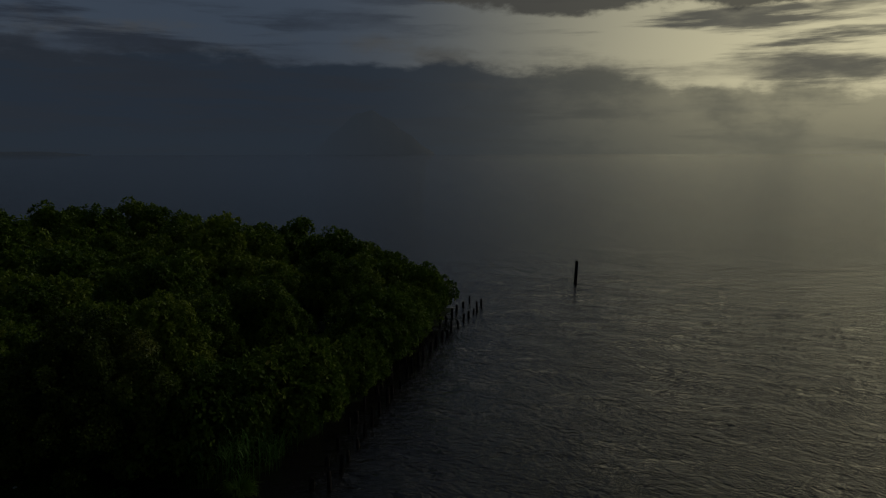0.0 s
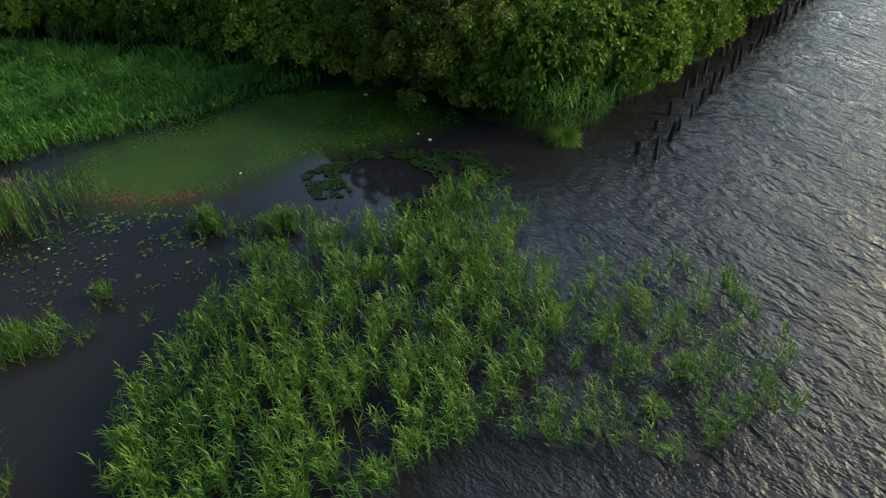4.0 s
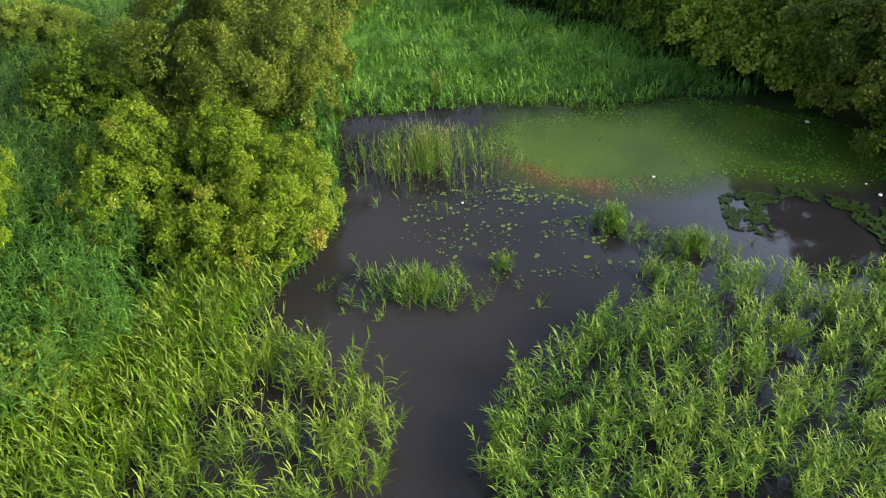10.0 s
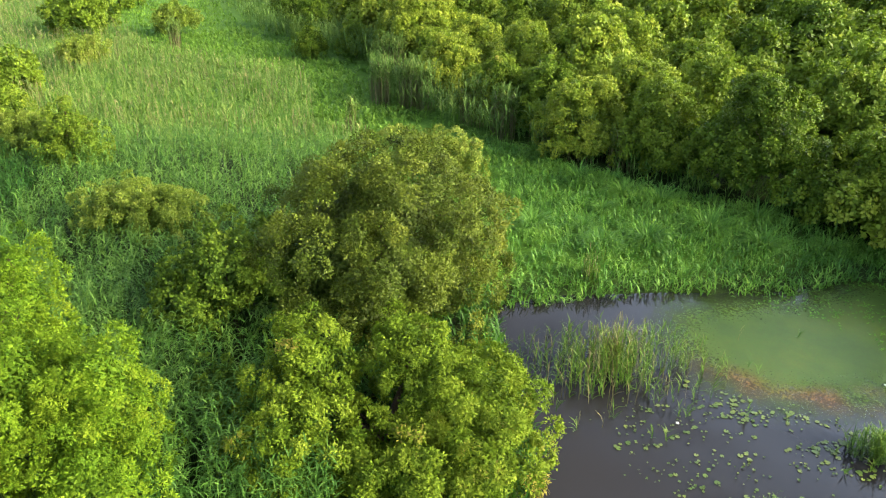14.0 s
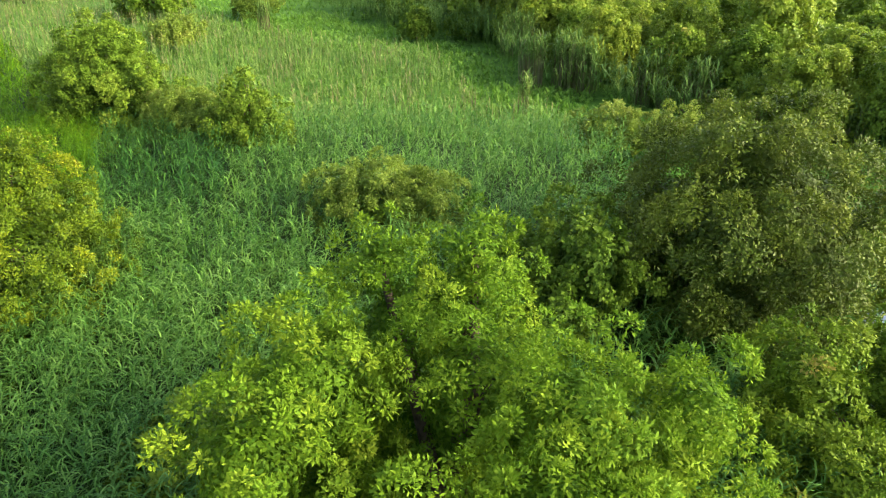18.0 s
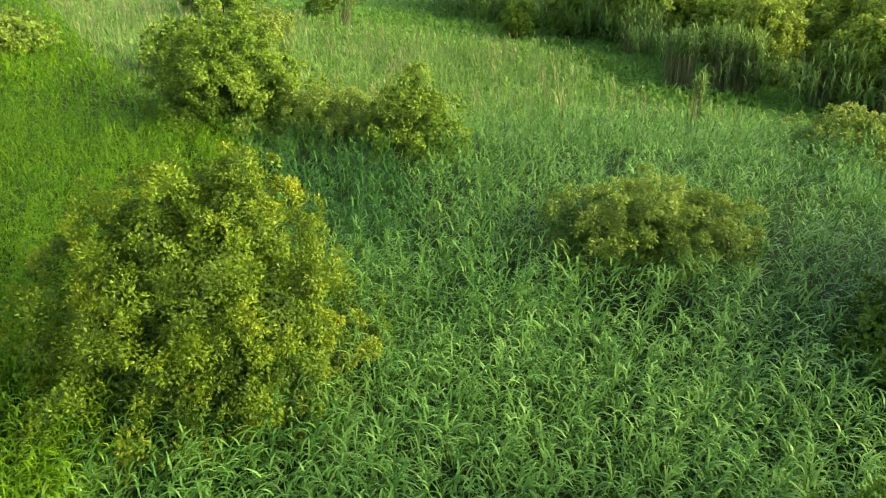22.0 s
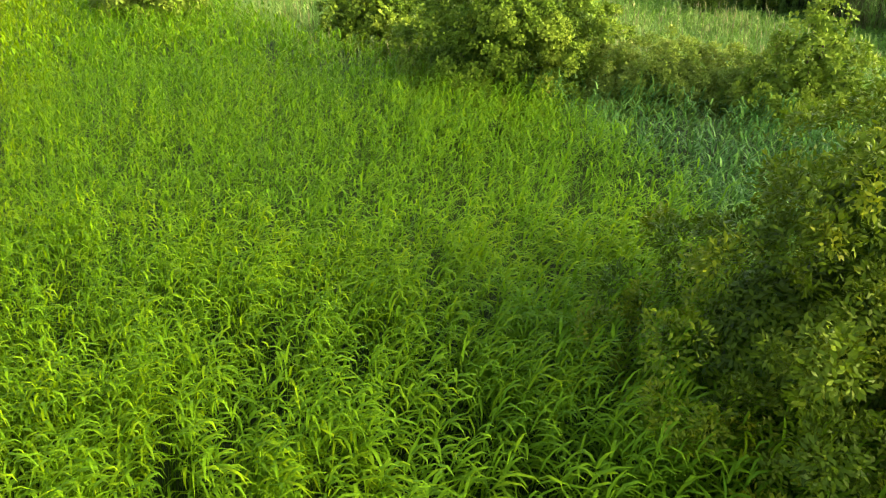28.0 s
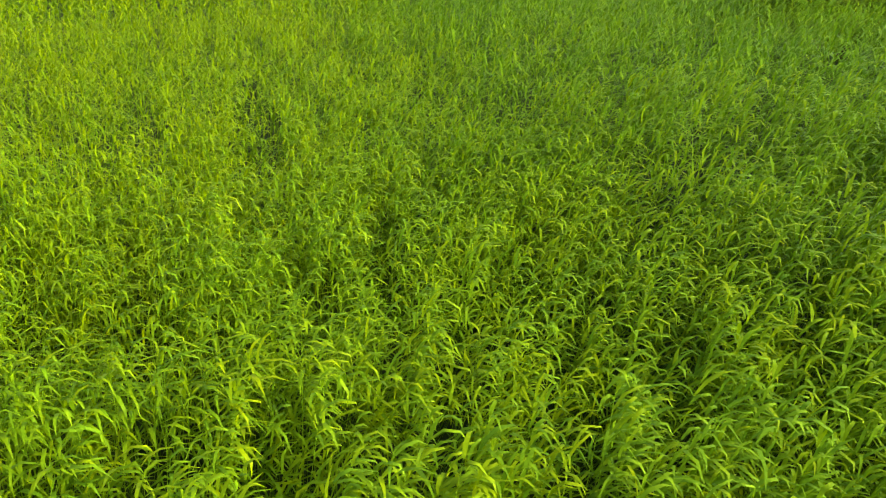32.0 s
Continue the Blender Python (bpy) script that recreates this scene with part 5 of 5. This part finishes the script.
# ---- floating leaves ----
def duckweed_material():
    m, n, l, b = material("duckweed")
    geo = n.new("ShaderNodeNewGeometry")
    a = noise_node(n, l, 0.45, 6.0, 0.65, geo.outputs["Position"])
    r = ramp(n, [(0.30, (0.034, 0.080, 0.007)), (0.5, (0.062, 0.128, 0.010)), (0.7, (0.098, 0.160, 0.013))])
    l.new(a.outputs["Fac"], r.inputs["Fac"])
    fine = noise_node(n, l, 16.0, 5.0, 0.75, geo.outputs["Position"])
    mul = n.new("ShaderNodeMix")
    mul.data_type, mul.blend_type = "RGBA", "MULTIPLY"
    mul.inputs["Factor"].default_value = 0.6
    rust = n.new("ShaderNodeAttribute")
    rust.attribute_name = "rust"
    red = n.new("ShaderNodeMix")
    red.data_type = "RGBA"
    red.inputs["B"].default_value = (0.17, 0.085, 0.03, 1)
    l.new(rust.outputs["Fac"], red.inputs["Factor"])
    l.new(r.outputs["Color"], red.inputs["A"])
    l.new(red.outputs["Result"], mul.inputs["A"])
    l.new(fine.outputs["Color"], mul.inputs["B"])
    l.new(mul.outputs["Result"], b.inputs["Base Color"])
    b.inputs["Roughness"].default_value, b.inputs["Specular IOR Level"].default_value = 0.5, 0.25
    att = n.new("ShaderNodeAttribute")
    att.attribute_name = "cover"
    hole = noise_node(n, l, 11.0, 6.0, 0.75, geo.outputs["Position"])
    c = n.new("ShaderNodeMath")
    c.operation = "ADD"
    l.new(att.outputs["Fac"], c.inputs[0])
    l.new(hole.outputs["Fac"], c.inputs[1])
    k = n.new("ShaderNodeMapRange")
    k.inputs["From Min"].default_value, k.inputs["From Max"].default_value = 0.86, 1.12
    k.inputs["To Max"].default_value = 0.82
    l.new(c.outputs[0], k.inputs["Value"])
    tr = n.new("ShaderNodeBsdfTransparent")
    mx = n.new("ShaderNodeMixShader")
    l.new(k.outputs["Result"], mx.inputs["Fac"])
    l.new(tr.outputs["BSDF"], mx.inputs[1])
    l.new(b.outputs["BSDF"], mx.inputs[2])
    l.new(mx.outputs["Shader"], n["Material Output"].inputs["Surface"])
    return m


WEED = [(-17.6, 16.0), (-18.2, 18.4), (-16.0, 21.4), (-14.9, 24.2), (-12.2, 26.2), (-9.6, 26.9), (-7.2, 26.2), (-6.0, 23.6), (-7.5, 21.6), (-10.0, 19.4), (-10.6, 18.0), (-11.5, 16.6), (-13.2, 15.2), (-15.3, 14.8)]
me, p = grid("duckweed", np.arange(-19, -5, 0.2), np.arange(14, 28.0, 0.2), lambda q: np.full(len(q), 0.012), duckweed_material())
d = edge_distance(WEED, p)
me.attributes.new("cover", "FLOAT", "POINT").data.foreach_set("value", np.where(inside(WEED, p), np.clip(0.36 + d * 0.2, 0, 1.1), np.clip(0.36 - d * 0.4, -1, 1)).astype(np.float32))
south = np.clip(1.0 - np.abs(edge_distance([(-11.5, 16.6), (-13.2, 15.2), (-15.3, 14.8), (-13.2, 15.2)], p) - 0.9) / 0.8, 0, 1)
me.attributes.new("rust", "FLOAT", "POINT").data.foreach_set("value", (south * np.clip(0.55 + 0.6 * wave_noise(p, 1.5, 23), 0, 1)).astype(np.float32))
q = scatter([(-16.8, 19.6), (-14.8, 23.6), (-12.0, 25.8), (-8.6, 26.2), (-6.4, 23.8), (-8.0, 21.6), (-11.0, 19.6), (-14.5, 20.2)], 60, lambda w: wave_noise(w, 2.0, 24) + rng.normal(0, 0.5, len(w)) > 0.0, 56)
v, f, t = reeds(q, np.full(len(q), 0.0), 0.04, 4, 0.065, 0.04, 0.2, 2.0, 0.9, 0.5, None, 0.0, 2, 3.0)
stuff("floating_plants", fast_mesh("floating_plants", v, f, M_MEADOW, t), "small dark green rosettes floating among duckweed", "water plants")
stuff("duckweed", me, "green carpet of duckweed with rusty patches on the pond", "water plants")

r = np.random.default_rng(8)


def pad_mesh(seed):
    q = np.random.default_rng(seed)
    k = 11
    ang = np.linspace(0.25, 6.03, k)
    rad = 1 + q.uniform(-0.08, 0.08, k)
    v = np.concatenate([[(0, 0, 0)], np.column_stack([np.cos(ang) * rad, np.sin(ang) * rad, q.uniform(0.0, 0.10, k)])])
    f = [(0, j, j + 1) for j in range(1, k)]
    return fast_mesh("lily_pad", v, f, M_PAD, np.full(len(v), q.uniform(0.1, 0.9)))


pads = [pad_mesh(k) for k in range(6)]
areas = [([(-15.6, 11.0), (-15.9, 12.8), (-15.2, 14.8), (-13.2, 15.2), (-10.9, 14.6), (-10.4, 13.2), (-12.0, 12.0), (-13.6, 11.4)], 110),
         ([(-15.2, 14.2), (-15.6, 15.0), (-13.2, 15.7), (-11.4, 16.0), (-11.9, 14.8), (-13.4, 14.2)], 140),
         ([(-12.0, 13.6), (-11.5, 15.2), (-10.0, 16.6), (-9.6, 15.6), (-10.4, 14.2)], 48)]
RING = [(-10.2, 18.8), (-9.3, 20.5), (-6.9, 21.4), (-5.2, 21.7), (-4.0, 20.9), (-4.6, 19.6), (-5.6, 19.2), (-6.4, 19.9), (-7.5, 20.5), (-8.8, 20.2), (-9.1, 19.1), (-8.2, 18.1), (-9.3, 17.6)]
for poly, count in areas:
    q = scatter(poly, 90, lambda w: wave_noise(w, 1.3, 33) > 0.0, count)[:count]
    for x, y in q:
        ob = tagged(new("lily_pad", pads[int(r.integers(6))]), "floating yellow-green lily pad", "lily pad", "lily pads on the pond")
        s = float(0.022 + 0.045 * r.uniform(0, 1) ** 1.6)
        ob.matrix_basis = pose(x, y, 0.016, r.uniform(-3, 3), r.uniform(-3, 3), r.uniform(0, 360)) @ Matrix.Diagonal((s, s, s, 1))


def leaf_mat(name, q, lo, hi, mat, tone, label):
    """Many small floating leaves, too many to count."""
    k = 9
    ang = np.linspace(0.25, 6.03, k)
    rad, turn = r.uniform(lo, hi, len(q)), r.uniform(0, 6.28, len(q))
    v = np.zeros((len(q), k + 1, 3))
    v[:, 0] = np.column_stack([q, np.full(len(q), 0.018)])
    v[:, 1:, 0] = q[:, :1] + np.cos(ang + turn[:, None]) * rad[:, None]
    v[:, 1:, 1] = q[:, 1:] + np.sin(ang + turn[:, None]) * rad[:, None]
    v[:, 1:, 2] = 0.018 + r.uniform(0.0, 0.03, (len(q), k))
    f = (np.arange(len(q))[:, None, None] * (k + 1) + np.array([(0, j, j + 1) for j in range(1, k)])).reshape(-1, 3)
    stuff(name, fast_mesh(name, v, f, mat, np.repeat(r.uniform(0.0, tone, len(q)), k + 1)), label, "lily pads")


leaf_mat("lily_leaf_mat", scatter(RING, 170, lambda w: wave_noise(w, 1.1, 29) > -0.45, 61), 0.035, 0.085, M_SHADED_PAD, 0.5, "dense ring of lily leaves on the pond, toned dark as in shade")
POND_LEAVES = [(-16.4, 12.0), (-16.2, 14.6), (-13.2, 16.0), (-10.2, 16.8), (-9.6, 15.2), (-10.6, 13.0), (-12.2, 11.4), (-14.4, 10.8)]
leaf_mat("pond_leaves", scatter(POND_LEAVES, 26, lambda w: wave_noise(w, 1.2, 35) > 0.05, 63), 0.014, 0.036, M_PAD, 0.8, "small scattered floating leaves between the reed clumps")


def scrap(x, y, size, seed):
    q = np.random.default_rng(seed)
    bm = bmesh.new()
    bmesh.ops.create_icosphere(bm, subdivisions=1, radius=size)
    for w in bm.verts:
        w.co = Vector((w.co.x * q.uniform(0.7, 1.4), w.co.y * q.uniform(0.7, 1.2), w.co.z * q.uniform(0.3, 0.6)))
    me = bpy.data.meshes.new("litter")
    bm.to_mesh(me)
    bm.free()
    me.materials.append(M_SCRAP)
    ob = tagged(new("litter", me), "small white scrap of litter floating on the pond", "litter", "floating litter")
    ob.matrix_basis = Matrix.Translation((x, y, 0.02 + size * 0.3))
    return ob


M_SCRAP = rough_material("white_plastic", [(0.3, (0.6, 0.6, 0.58)), (0.7, (0.8, 0.8, 0.78))], 20.0, 0.4, 0.2)
for k, (x, y, size) in enumerate([(-12.0, 18.3, 0.05), (-7.1, 22.0, 0.06), (-19.6, 17.8, 0.08), (-7.6, 22.3, 0.04), (-10.4, 24.7, 0.08), (-14.9, 13.4, 0.04)]):
    scrap(x, y, size, 400 + k)
